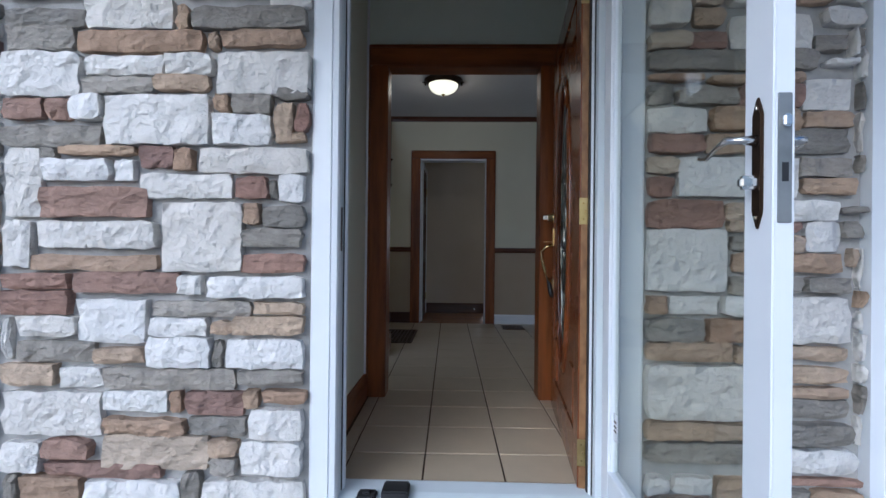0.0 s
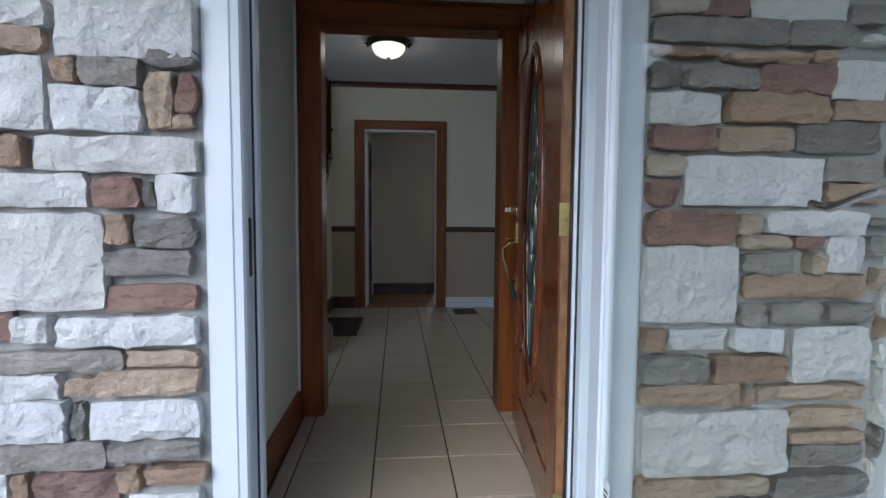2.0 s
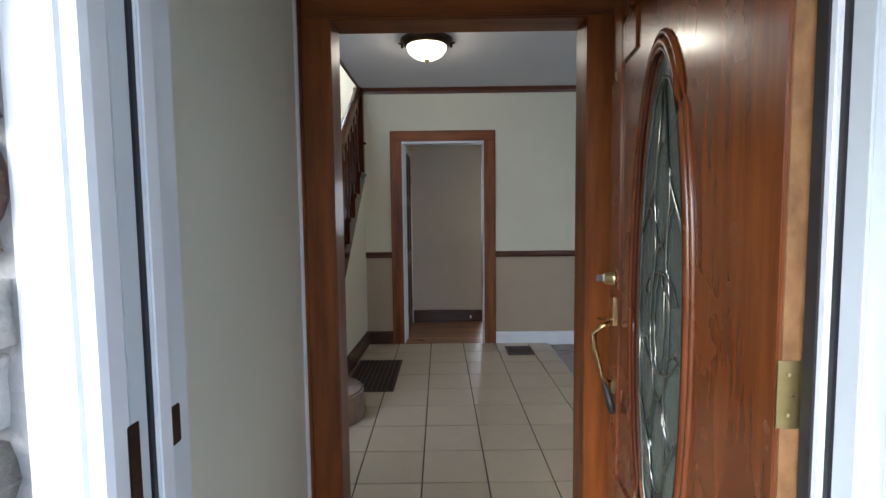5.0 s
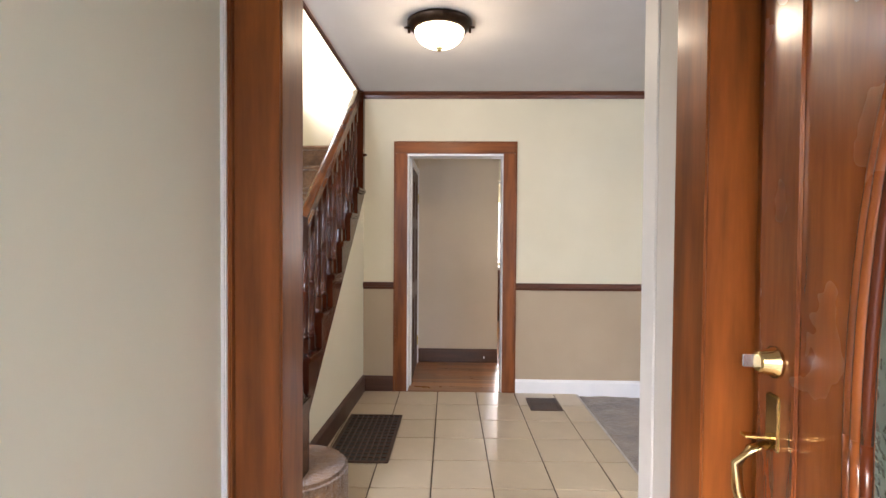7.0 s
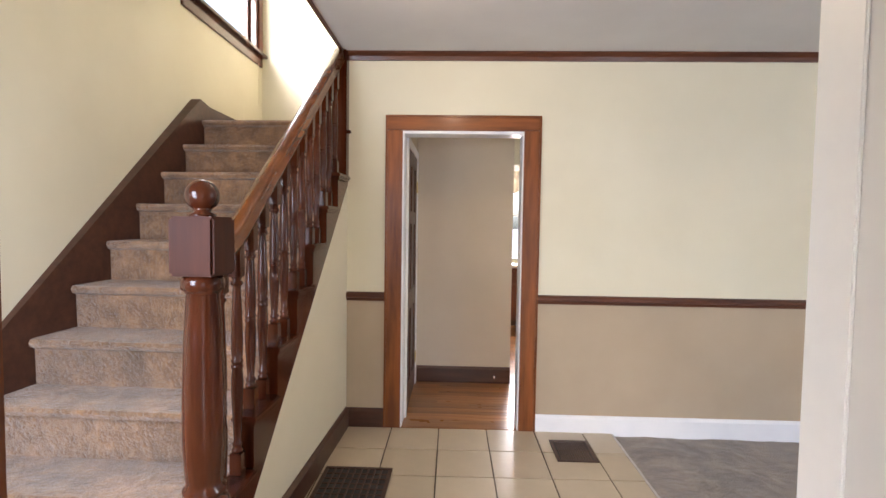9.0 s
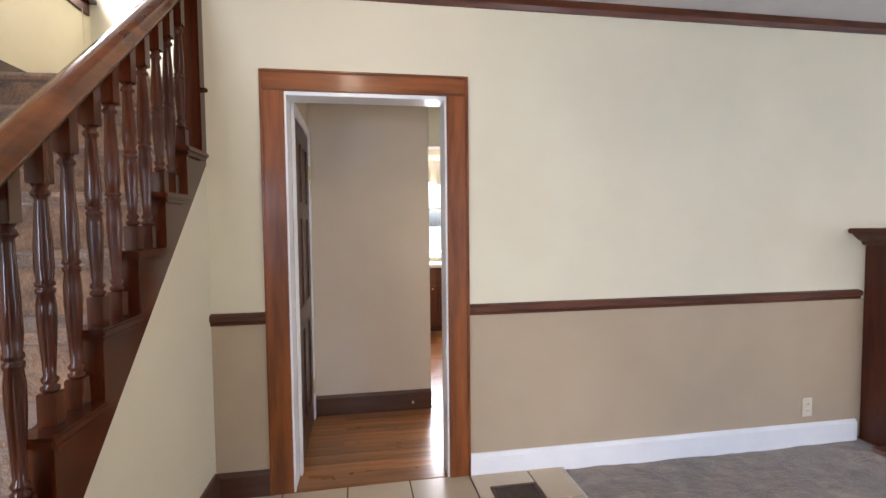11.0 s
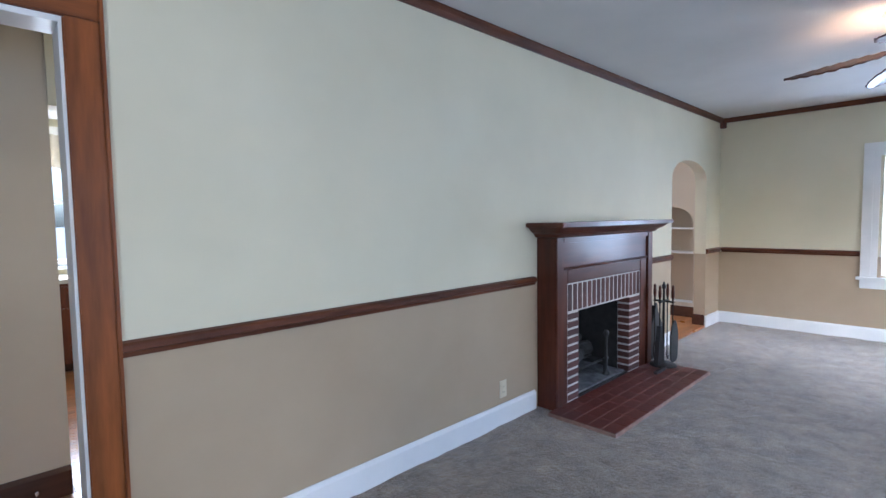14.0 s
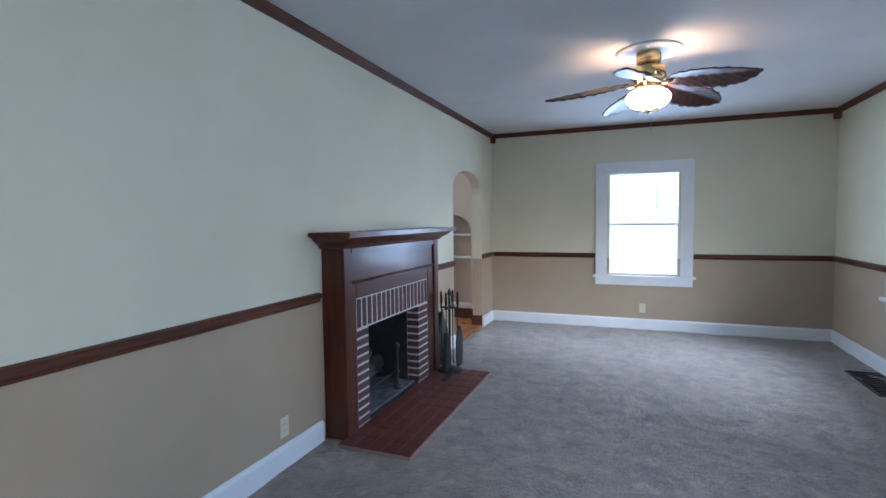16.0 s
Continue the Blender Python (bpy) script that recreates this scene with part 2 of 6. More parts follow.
# same carpet as below; the stair window's warm light is put into its colour
WARMCARPET = carpet("warm_lit_stair_carpet", (0.150, 0.072, 0.032), (0.42, 0.245, 0.122))
CARPET = carpet("grey_brown_carpet", (0.105, 0.076, 0.054), (0.335, 0.257, 0.186))


def glass(name, tint=(1, 1, 1), rough=0.0, bump=0.0, bump_scale=20.0, mix=0.0, milk=(0.5, 0.55, 0.5)):
    m, nt, p = material(name)
    nt.nodes.remove(p)
    out = nt.nodes["Material Output"]
    gl, tr, fr, mi = (nt.nodes.new("ShaderNode" + k) for k in ("BsdfGlossy", "BsdfTransparent", "LayerWeight", "MixShader"))
    gl.inputs["Roughness"].default_value = rough
    tr.inputs[0].default_value = (*tint, 1)
    pw, sc = nt.nodes.new("ShaderNodeMath"), nt.nodes.new("ShaderNodeMath")
    pw.operation, sc.operation = "POWER", "MULTIPLY_ADD"
    fr.inputs[0].default_value = 0.5
    pw.inputs[1].default_value, sc.inputs[1].default_value, sc.inputs[2].default_value = 5.0, 0.4, 0.025
    nt.links.new(fr.outputs["Facing"], pw.inputs[0])
    nt.links.new(pw.outputs[0], sc.inputs[0])
    nt.links.new(sc.outputs[0], mi.inputs[0])
    nt.links.new(tr.outputs[0], mi.inputs[1])
    nt.links.new(gl.outputs[0], mi.inputs[2])
    last = mi
    if mix:
        df, m2 = nt.nodes.new("ShaderNodeBsdfPrincipled"), nt.nodes.new("ShaderNodeMixShader")
        df.inputs["Base Color"].default_value, df.inputs["Roughness"].default_value = (*milk, 1), 0.15
        m2.inputs[0].default_value = mix
        nt.links.new(mi.outputs[0], m2.inputs[1])
        nt.links.new(df.outputs[0], m2.inputs[2])
        last = m2
        if bump:
            b = nt.nodes.new("ShaderNodeBump")
            b.inputs["Strength"].default_value, b.inputs["Distance"].default_value = bump, 0.004
            nt.links.new(noise_tex(nt, bump_scale, 2.0), b.inputs["Height"])
            for s in (gl, df):
                nt.links.new(b.outputs[0], s.inputs["Normal"])
    nt.links.new(last.outputs[0], out.inputs[0])
    return m


CLEAR = glass("clear_pane")
STORMGLASS = glass("storm_door_pane", (0.89, 0.90, 0.87))
LEADED = glass("textured_leaded_glass", (0.6, 0.66, 0.6), 0.12, 0.7, 45.0, 0.55, (0.20, 0.24, 0.21))


def glowing(name, color, strength):
    m, nt, p = material(name)
    p.inputs["Base Color"].default_value = (0.9, 0.88, 0.82, 1)
    p.inputs["Roughness"].default_value = 0.25
    p.inputs["Emission Color"].default_value = (*color, 1)
    p.inputs["Emission Strength"].default_value = strength
    return m


LAMPGLASS = glowing("lit_alabaster_glass", (1.0, 0.82, 0.50), 1.3)
FANGLASS = glowing("lit_fan_glass", (1.0, 0.93, 0.82), 2.0)


# ---- builders ----
def block(bm, x0, x1, y0, y1, z0, z1, bevel=0.0):
    m = Matrix.Translation(((x0 + x1) / 2, (y0 + y1) / 2, (z0 + z1) / 2)) @ Matrix.Diagonal((abs(x1 - x0), abs(y1 - y0), abs(z1 - z0), 1))
    vs = bmesh.ops.create_cube(bm, size=1, matrix=m)["verts"]
    if bevel:
        es = list({e for v in vs for e in v.link_edges})
        bmesh.ops.bevel(bm, geom=es, offset=bevel, segments=2, affect="EDGES", clamp_overlap=True)
    return bm


def boxes(*specs, bevel=0.0):
    bm = bmesh.new()
    for s in specs:
        block(bm, *s, bevel=bevel)
    return bm


def prism(points, axis, a, b, bevel=0.0):
    """A polygon of (u, v) points drawn out along one axis from a to b."""
    bm = bmesh.new()
    put = {"x": lambda u, v, w: (w, u, v), "y": lambda u, v, w: (u, w, v), "z": lambda u, v, w: (u, v, w)}[axis]
    lo = [bm.verts.new(put(u, v, a)) for u, v in points]
    hi = [bm.verts.new(put(u, v, b)) for u, v in points]
    n = len(points)
    bm.faces.new(lo)
    bm.faces.new(hi)
    for i in range(n):
        bm.faces.new((lo[i], lo[(i + 1) % n], hi[(i + 1) % n], hi[i]))
    bmesh.ops.recalc_face_normals(bm, faces=bm.faces)
    if bevel:
        bmesh.ops.bevel(bm, geom=list(bm.edges), offset=bevel, segments=2, affect="EDGES", clamp_overlap=True)
    return bm


def lathe(profile, at=(0, 0, 0), segs=20, bm=None):
    """A turned shape of (radius, height) pairs."""
    bm = bm or bmesh.new()
    rings = []
    for r, z in profile:
        rings.append([bm.verts.new((at[0] + r * math.cos(2 * math.pi * i / segs), at[1] + r * math.sin(2 * math.pi * i / segs), at[2] + z)) for i in range(segs)])
    for a, b in zip(rings, rings[1:]):
        for i in range(segs):
            bm.faces.new((a[i], a[(i + 1) % segs], b[(i + 1) % segs], b[i])).smooth = True
    bm.faces.new(rings[0][::-1])
    bm.faces.new(rings[-1])
    return bm


def tube(points, radius, segs=8, bm=None, closed=False):
    """A round bar along a line of points; radius may be a list."""
    bm = bm or bmesh.new()
    pts = [Vector(p) for p in points]
    rings = []
    for i, p in enumerate(pts):
        d = (pts[min(i + 1, len(pts) - 1)] - pts[max(i - 1, 0)]).normalized()
        u = d.orthogonal().normalized() if abs(d.z) > 0.95 else d.cross(Vector((0, 0, 1))).normalized()
        v = d.cross(u)
        r = radius[i] if isinstance(radius, (list, tuple)) else radius
        rings.append([bm.verts.new(p + (u * math.cos(2 * math.pi * k / segs) + v * math.sin(2 * math.pi * k / segs)) * r) for k in range(segs)])
    for a, b in zip(rings, rings[1:]):
        for k in range(segs):
            bm.faces.new((a[k], a[(k + 1) % segs], b[(k + 1) % segs], b[k])).smooth = True
    bm.faces.new(rings[0][::-1])
    bm.faces.new(rings[-1])
    bmesh.ops.recalc_face_normals(bm, faces=bm.faces)
    return bm


def world_of(ob):
    m = ob.matrix_basis.copy()
    while ob.parent:
        ob = ob.parent
        m = ob.matrix_basis @ m
    return m


def part(name, bm, material, parent, label=""):
    """Links a bmesh, drawn in world metres, as one mesh under a thing or a part."""
    bm.transform(world_of(parent).inverted())
    me = bpy.data.meshes.new(name)
    bm.to_mesh(me)
    bm.free()
    me.materials.append(material)
    ob = new(name, me)
    ob.parent = parent
    return tagged(ob, label)


def thing(name, at, label, category, group="", kind=""):
    ob = new(name)
    ob.empty_display_size = 0.1
    ob.matrix_basis = Matrix.Translation(at) if not isinstance(at, Matrix) else at
    return tagged(ob, label, category, group, kind)


def solid(name, bm, material, label, category, group="", kind=""):
    me = bpy.data.meshes.new(name)
    bm.to_mesh(me)
    bm.free()
    me.materials.append(material)
    return tagged(new(name, me), label, category, group, kind)


def structure(name, bm, material, label, category="wall"):
    return solid(name, bm, material, label, category, kind="structure")


# ---- plan ----
BACK, LIVX, FRONT = 5.97, 7.2, 2.02      # inner faces of the back, side and front walls
CEIL = 2.572
STONE = 1.62                              # face of the mortar bed outside
STAIRX = -0.69                            # face of the wall under the stair
SIDEX = -0.73                             # side of the stair at its foot
LEFTX = -1.90
RAILZ0, RAILZ1 = 0.885, 0.945

# ---- large structure ----
structure("ground", boxes((-400, 400, -400, 400, -0.8, -0.55)), CONCRETE, "grey concrete ground before the house", "ground")
structure("porch_steps", boxes((-1.6, 3.0, 0.15, 1.62, -0.56, -0.37), (-1.6, 3.0, 0.45, 1.62, -0.37, -0.19), (-1.6, 3.0, 0.75, 1.62, -0.19, -0.03)), CONCRETE, "concrete porch steps before the front door", "steps")
structure("house_ground", boxes((-2.1, 7.45, 1.62, 10.25, -0.56, -0.12)), CONCRETE, "grey concrete foundation under the house", "ground")

# front wall: stone bed outside, hollow for the vestibule
structure("wall_front_left", boxes((-3.2, -0.40, STONE, 1.80, -0.6, 3.2)), MORTAR, "grey mortar bed of the stone-faced front wall")
structure("wall_front_right", boxes((0.80, 1.62, STONE, FRONT, -0.6, 3.2)), MORTAR, "grey mortar bed of the stone-faced front wall beside the door")
structure("wall_front_over_door", boxes((-0.40, 0.80, STONE, 1.80, 2.12, 3.2)), VESTIBULE, "wall over the front door")

# living room front wall with a window
FWX0, FWX1 = 3.6, 5.87
structure("wall_front_living", boxes((1.62, 1.75, STONE, FRONT, RAILZ0, 3.2), (1.75, 2.75, STONE, FRONT, 2.05, 3.2), (2.75, FWX0, STONE, FRONT, RAILZ0, 3.2), (FWX1, LIVX + 0.15, STONE, FRONT, RAILZ0, 3.2), (FWX0, FWX1, STONE, FRONT, 2.05, 3.2)), CREAM, "cream painted living room front wall")
structure("wall_front_living_lower", boxes((1.62, LIVX + 0.15, STONE, FRONT, -0.6, 0.62), (1.62, 1.75, STONE, FRONT, 0.62, RAILZ0), (2.75, FWX0, STONE, FRONT, 0.62, RAILZ0), (FWX1, LIVX + 0.15, STONE, FRONT, 0.62, RAILZ0)), TAN, "tan painted lower living room front wall")

# added board, out of view, that shades the door head and upper stones
structure("door_hood", boxes((-1.3, 1.75, -0.2, STONE, 2.34, 2.46), (-1.3, 1.75, -0.26, -0.2, 2.28, 2.48)), WHITE, "unseen white board added to shade the front door", "soffit")

# vestibule
structure("wall_vestibule_left", boxes((-0.53, -0.412, 1.80, 2.88, 0, CEIL)), VESTIBULE, "plain grey-cream vestibule wall")
structure("wall_vestibule_right", boxes((0.80, 0.92, FRONT, 2.88, 0, CEIL)), VESTIBULE, "plain grey-cream vestibule wall behind the open door")
structure("wall_vestibule_inner", boxes((LEFTX, -1.59, 2.88, 3.0, 0, CEIL), (-0.79, -0.30, 2.88, 3.0, 0, CEIL), (-1.59, -0.79, 2.88, 3.0, 0, 0.85), (-1.59, -0.79, 2.88, 3.0, 2.05, CEIL), (0.665, 0.92, 2.88, 3.0, 0, CEIL), (-0.30, 0.665, 2.88, 3.0, 2.055, CEIL)), VESTIBULE, "grey-cream wall between vestibule and hall")
structure("wall_wing", boxes((0.85, 1.07, 3.0, 3.72, 0, CEIL), bevel=0.006), CEILING, "short off-white wing wall beside the hall opening")
structure("corner_strip", boxes((0.842, 0.852, 3.60, 3.724, 0.0, CEIL), bevel=0.003), WHITE, "white painted corner bead of the wing wall", "trim")
structure("corner_strip", boxes((-0.412, -0.400, 2.835, 2.862, 0.12, CEIL), bevel=0.003), WHITE, "white painted corner strip beside the casing", "trim")

# hall and living room back wall, doorway and arch cut through
AX0, AX1, ASPR, ATOP = 5.63, 6.70, 1.72, 1.98


def arch_points(n=14):
    c, h = (AX0 + AX1) / 2, (AX1 - AX0) / 2
    return [(c - h * math.cos(math.pi * i / n), ASPR + (ATOP - ASPR) * math.sin(math.pi * i / n) ** 0.75) for i in range(n + 1)]


BACK2 = BACK + 0.13
upper = boxes((STAIRX, -0.32, BACK, BACK2, RAILZ0, CEIL), (0.52, AX0, BACK, BACK2, RAILZ0, CEIL), (-0.32, 0.52, BACK, BACK2, 2.04, CEIL), (AX1, LIVX + 0.15, BACK, BACK2, RAILZ0, CEIL))
arc = arch_points()
bm2 = prism([(AX0, CEIL)] + arc + [(AX1, CEIL)], "y", BACK, BACK2)
me_tmp = bpy.data.meshes.new("arch_tmp")
bm2.to_mesh(me_tmp)
bm2.free()
upper.from_mesh(me_tmp)
bpy.data.meshes.remove(me_tmp)
structure("wall_back", upper, CREAM, "cream painted upper back wall with doorway and arch")
structure("wall_back_lower", boxes((STAIRX, -0.32, BACK, BACK2, 0, RAILZ0), (0.52, 3.4, BACK, BACK2, 0, RAILZ0), (4.5, AX0, BACK, BACK2, 0, RAILZ0), (AX1, LIVX + 0.15, BACK, BACK2, 0, RAILZ0), (3.4, 4.5, BACK, BACK2, 0.70, RAILZ0)), TAN, "tan painted lower back wall")

# side wall with window
WY0, WY1, WZ0, WZ1 = 3.605, 4.403, 0.685, 1.945
structure("wall_side", boxes((LIVX, LIVX + 0.15, FRONT - 0.6, WY0, RAILZ0, CEIL), (LIVX, LIVX + 0.15, WY1, BACK, RAILZ0, CEIL), (LIVX, LIVX + 0.15, WY0, WY1, WZ1, CEIL)), CREAM, "cream painted upper side wall round the window")
structure("wall_side_lower", boxes((LIVX, LIVX + 0.15, FRONT - 0.6, WY0, 0, RAILZ0), (LIVX, LIVX + 0.15, WY1, BACK, 0, RAILZ0), (LIVX, LIVX + 0.15, WY0, WY1, 0, WZ0)), TAN, "tan painted lower side wall")

# ceilings
structure("ceiling", boxes((STAIRX - 0.02, LIVX + 0.15, 1.74, BACK2, CEIL, CEIL + 0.2), (LEFTX, STAIRX - 0.02, 1.74, 3.9, CEIL, CEIL + 0.2)), CEILING, "smooth off-white ceiling", "ceiling")
structure("ceiling_kitchen", boxes((-0.5, 7.2, BACK2, 10.2, 2.4, 2.5)), CEILING, "white ceiling beyond the back wall", "ceiling")

# stairwell
SWB = 7.50
SY0, SY1, SZ0, SZ1 = 6.15, 7.38, 2.99, 4.3
structure("wall_stair_left", boxes((LEFTX - 0.15, LEFTX, 2.9, SY0, 0, 4.6), (LEFTX - 0.15, LEFTX, SY1, SWB, 0, 4.6), (LEFTX - 0.15, LEFTX, SY0, SY1, 0, SZ0), (LEFTX - 0.15, LEFTX, SY0, SY1, SZ1, 4.6)), CREAM, "cream stairwell wall round a window")
structure("wall_stair_back", boxes((LEFTX - 0.15, -0.60, SWB, SWB + 0.12, 0, 4.6)), CREAM, "cream stairwell back wall")
structure("wall_stair_right", boxes((STAIRX, -0.61, BACK2, SWB, 0, 4.6), (STAIRX, -0.61, 3.9, BACK2, CEIL + 0.2, 4.6)), CREAM, "cream stairwell side wall")
structure("wall_stair_front", boxes((LEFTX, -0.61, 3.8, 3.9, CEIL + 0.2, 4.6)), CREAM, "cream wall over the stair foot")
structure("ceiling_stairwell", boxes((LEFTX - 0.15, -0.6, 3.8, SWB + 0.12, 4.6, 4.7)), CEILING, "white stairwell ceiling", "ceiling")

# rooms beyond the doorway
structure("wall_passage", boxes((-0.5, 0.56, 7.0, 7.12, 0, 2.4)), BEIGE, "beige wall across the passage")
structure("wall_passage_left", boxes((-0.42, -0.30, BACK2, 6.16, 0, 2.4), (-0.42, -0.30, 6.92, 7.0, 0, 2.4), (-0.42, -0.30, 6.16, 6.92, 2.0, 2.4)), BEIGE, "beige passage wall with a dark door")
structure("wall_kitchen_back", boxes((-0.5, 0.75, 10.05, 10.2, 0, 2.4), (1.95, 5.2, 10.05, 10.2, 0, 2.4), (6.6, 7.2, 10.05, 10.2, 0, 2.4), (5.2, 6.6, 10.05, 10.2, 0, 0.85), (5.2, 6.6, 10.05, 10.2, 2.15, 2.4), (0.75, 1.95, 10.05, 10.2, 0, 0.92), (0.75, 1.95, 10.05, 10.2, 2.25, 2.4)), CREAM, "cream kitchen wall with a window")
structure("wall_kitchen_left", boxes((0.44, 0.56, 7.12, 10.05, 0, 2.4)), CREAM, "cream kitchen side wall")
structure("wall_kitchen_header", boxes((0.56, 0.70, 6.98, 7.12, 1.95, 2.4)), CREAM, "cream header over the kitchen opening")
structure("wall_kitchen_right", boxes((2.9, 3.0, BACK2, 10.05, 0, 2.4)), CREAM, "cream kitchen side wall")
structure("wall_nook_side", boxes((7.1, 7.2, BACK2, 6.25, 0, 2.4), (7.1, 7.2, 6.80, 10.05, 0, 2.4), (7.1, 7.2, 6.25, 6.80, 0, 0.19)), BEIGE, "beige side walls behind the arch")

# floors
structure("subfloor", boxes((LEFTX, 1.15, 1.76, BACK + 0.03, -0.12, -0.006), (1.15, LIVX + 0.15, 1.9, BACK + 0.03, -0.12, -0.05)), GROUT, "brown grout bed under the floor tiles", "floor")


def pile_sheet(x0, x1, y0, y1, z, step=0.035):
    """A carpet with an uneven, trodden pile."""
    nx, ny = round((x1 - x0) / step), round((y1 - y0) / step)
    verts, faces = [], []
    for i in range(nx + 1):
        for j in range(ny + 1):
            x, y = x0 + (x1 - x0) * i / nx, y0 + (y1 - y0) * j / ny
            h = 0.006 * noise.noise((x * 3.2, y * 3.2, 1.7)) + 0.007 * noise.noise((x * 9, y * 9, 5.1)) + 0.004 * noise.noise((x * 21, y * 21, 9.3))
            verts.append((x, y, z + h))
    for i in range(nx):
        for j in range(ny):
            a = i * (ny + 1) + j
            faces.append((a, a + ny + 1, a + ny + 2, a + 1))
    me = bpy.data.meshes.new("pile")
    me.from_pydata(verts, [], faces)
    me.polygons.foreach_set("use_smooth", [True] * len(faces))
    bm = boxes((x0, x1, y0, y1, z - 0.04, z - 0.012))
    bm.from_mesh(me)
    bpy.data.meshes.remove(me)
    return bm


structure("carpet_strip", boxes((0.92, 1.15, FRONT, 3.0, -0.06, -0.022)), CARPET, "grey-brown cut pile carpet beside the vestibule", "floor")
structure("carpet", pile_sheet(1.15, LIVX, FRONT, BACK, -0.022), CARPET, "grey-brown cut pile carpet in the living room", "floor")
structure("floor_base_kitchen", boxes((-0.5, 7.2, BACK + 0.03, 10.05, -0.12, -0.012)), HARDWOOD, "wooden floor base beyond the back wall", "floor")

# ---- trim ----


def trim(name, bm, mat, label):
    return solid(name, bm, mat, label, "trim", kind="structure")


def rail_profile(y, d):
    return [(y, RAILZ0), (y - 0.5 * d, RAILZ0), (y - 0.6 * d, RAILZ0 + 0.018), (y - d, RAILZ0 + 0.024), (y - d, RAILZ0 + 0.046), (y - 0.7 * d, RAILZ1 - 0.006), (y, RAILZ1)]


def crown_profile(y, d):
    return [(y, CEIL), (y - d, CEIL), (y - d, CEIL - 0.012), (y - 0.55 * d, CEIL - 0.03), (y - 0.35 * d, CEIL - 0.055), (y, CEIL - 0.055)]


for a, b in ((STAIRX, -0.425), (0.625, 3.14), (4.76, AX0), (AX1, LIVX)):
    trim("chair_rail", prism(rail_profile(BACK, 0.028), "x", a, b), MOULD["x"], "reddish brown moulded wooden chair rail")
trim("crown_moulding", prism(crown_profile(BACK, 0.04), "x", STAIRX, LIVX), MOULD["x"], "reddish brown wooden crown moulding")


def side_profile(p, x):
    return [(x - (BACK - y), z) for y, z in p]


trim("crown_moulding", prism(side_profile(crown_profile(BACK, 0.04), LIVX), "y", FRONT, BACK - 0.04), MOULD["y"], "reddish brown wooden crown moulding")
trim("crown_moulding", prism([(FRONT + (BACK - y), z) for y, z in crown_profile(BACK, 0.04)], "x", 0.92, LIVX - 0.04), MOULD["x"], "reddish brown wooden crown moulding")
for a, b in ((FRONT, 3.43), (4.578, BACK - 0.03)):
    trim("chair_rail", prism(side_profile(rail_profile(BACK, 0.028), LIVX), "y", a, b), MOULD["y"], "reddish brown moulded wooden chair rail")
for a, b in ((0.92, 1.62), (2.88, FWX0 - 0.12), (FWX1 + 0.12, LIVX - 0.03)):
    trim("chair_rail", prism([(FRONT + (BACK - y), z) for y, z in rail_profile(BACK, 0.028)], "x", a, b), MOULD["x"], "reddish brown moulded wooden chair rail")
for x, y in ((LIVX, BACK), (LIVX, FRONT)):
    s = -1 if y == BACK else 1
    trim("crown_corner_block", prism([(x, y), (x - 0.06, y), (x, y + s * 0.06)], "z", CEIL - 0.12, CEIL - 0.02), MOULD["z"], "small brown crown corner block")


def base_profile(y, h, d):
    return [(y, -0.03), (y - d, -0.03), (y - d, h - 0.02), (y - d * 0.6, h - 0.006), (y - d * 0.4, h), (y, h)]


for a, b in ((0.625, 3.14), (4.76, AX0), (AX1, LIVX)):
    trim("baseboard", prism(base_profile(BACK, 0.115, 0.02), "x", a, b), WHITE, "white painted wooden baseboard")
trim("baseboard", prism(side_profile(base_profile(BACK, 0.115, 0.02), LIVX), "y", FRONT, BACK - 0.02), WHITE, "white painted wooden baseboard")
trim("baseboard", prism([(FRONT + (BACK - y), z) for y, z in base_profile(BACK, 0.115, 0.02)], "x", 0.92, LIVX - 0.02), WHITE, "white painted wooden baseboard")
trim("baseboard", prism(base_profile(BACK, 0.13, 0.022), "x", STAIRX, -0.425), BROWNBASE, "dark brown wooden baseboard")
sb = trim("baseboard", prism([(SIDEX, 0), (SIDEX + 0.022, 0), (SIDEX + 0.022, 0.12), (SIDEX + 0.01, 0.14), (SIDEX, 0.14)], "y", 4.40, BACK - 0.022), BROWNBASE, "dark brown wooden baseboard under the stair")
sb.matrix_basis = Matrix.Translation((SIDEX, 4.5, 0)) @ Matrix.Rotation(radians(-1.6), 4, "Z") @ Matrix.Translation((-SIDEX, -4.5, 0))
trim("baseboard", prism([(-0.412, 0), (-0.392, 0), (-0.392, 0.13), (-0.402, 0.15), (-0.412, 0.15)], "y", 1.80, 2.86), TRIM["y"], "reddish brown wooden baseboard in the vestibule")
trim("baseboard", prism(base_profile(7.0, 0.14, 0.02), "x", -0.30, 0.56), BROWNBASE, "dark brown wooden baseboard in the passage")

# doorway to the passage
d1 = thing("doorway_frame", (0.1, BACK, 0), "reddish brown wooden door casing with a white inner stop", "door frame", kind="structure")
for x0, x1 in ((-0.412, -0.31), (0.51, 0.612)):
    part("side_casing", boxes((x0, x1, BACK - 0.024, BACK + 0.002, 0, 2.05), bevel=0.004), TRIM["z"], d1)
for x0, x1 in ((-0.425, -0.412), (0.612, 0.625)):
    part("back_band", boxes((x0, x1, BACK - 0.030, BACK + 0.002, 0, 2.152), bevel=0.003), TRIM["z"], d1)
part("head_casing", boxes((-0.412, 0.612, BACK - 0.024, BACK + 0.002, 2.05, 2.14), bevel=0.004), TRIM["x"], d1)
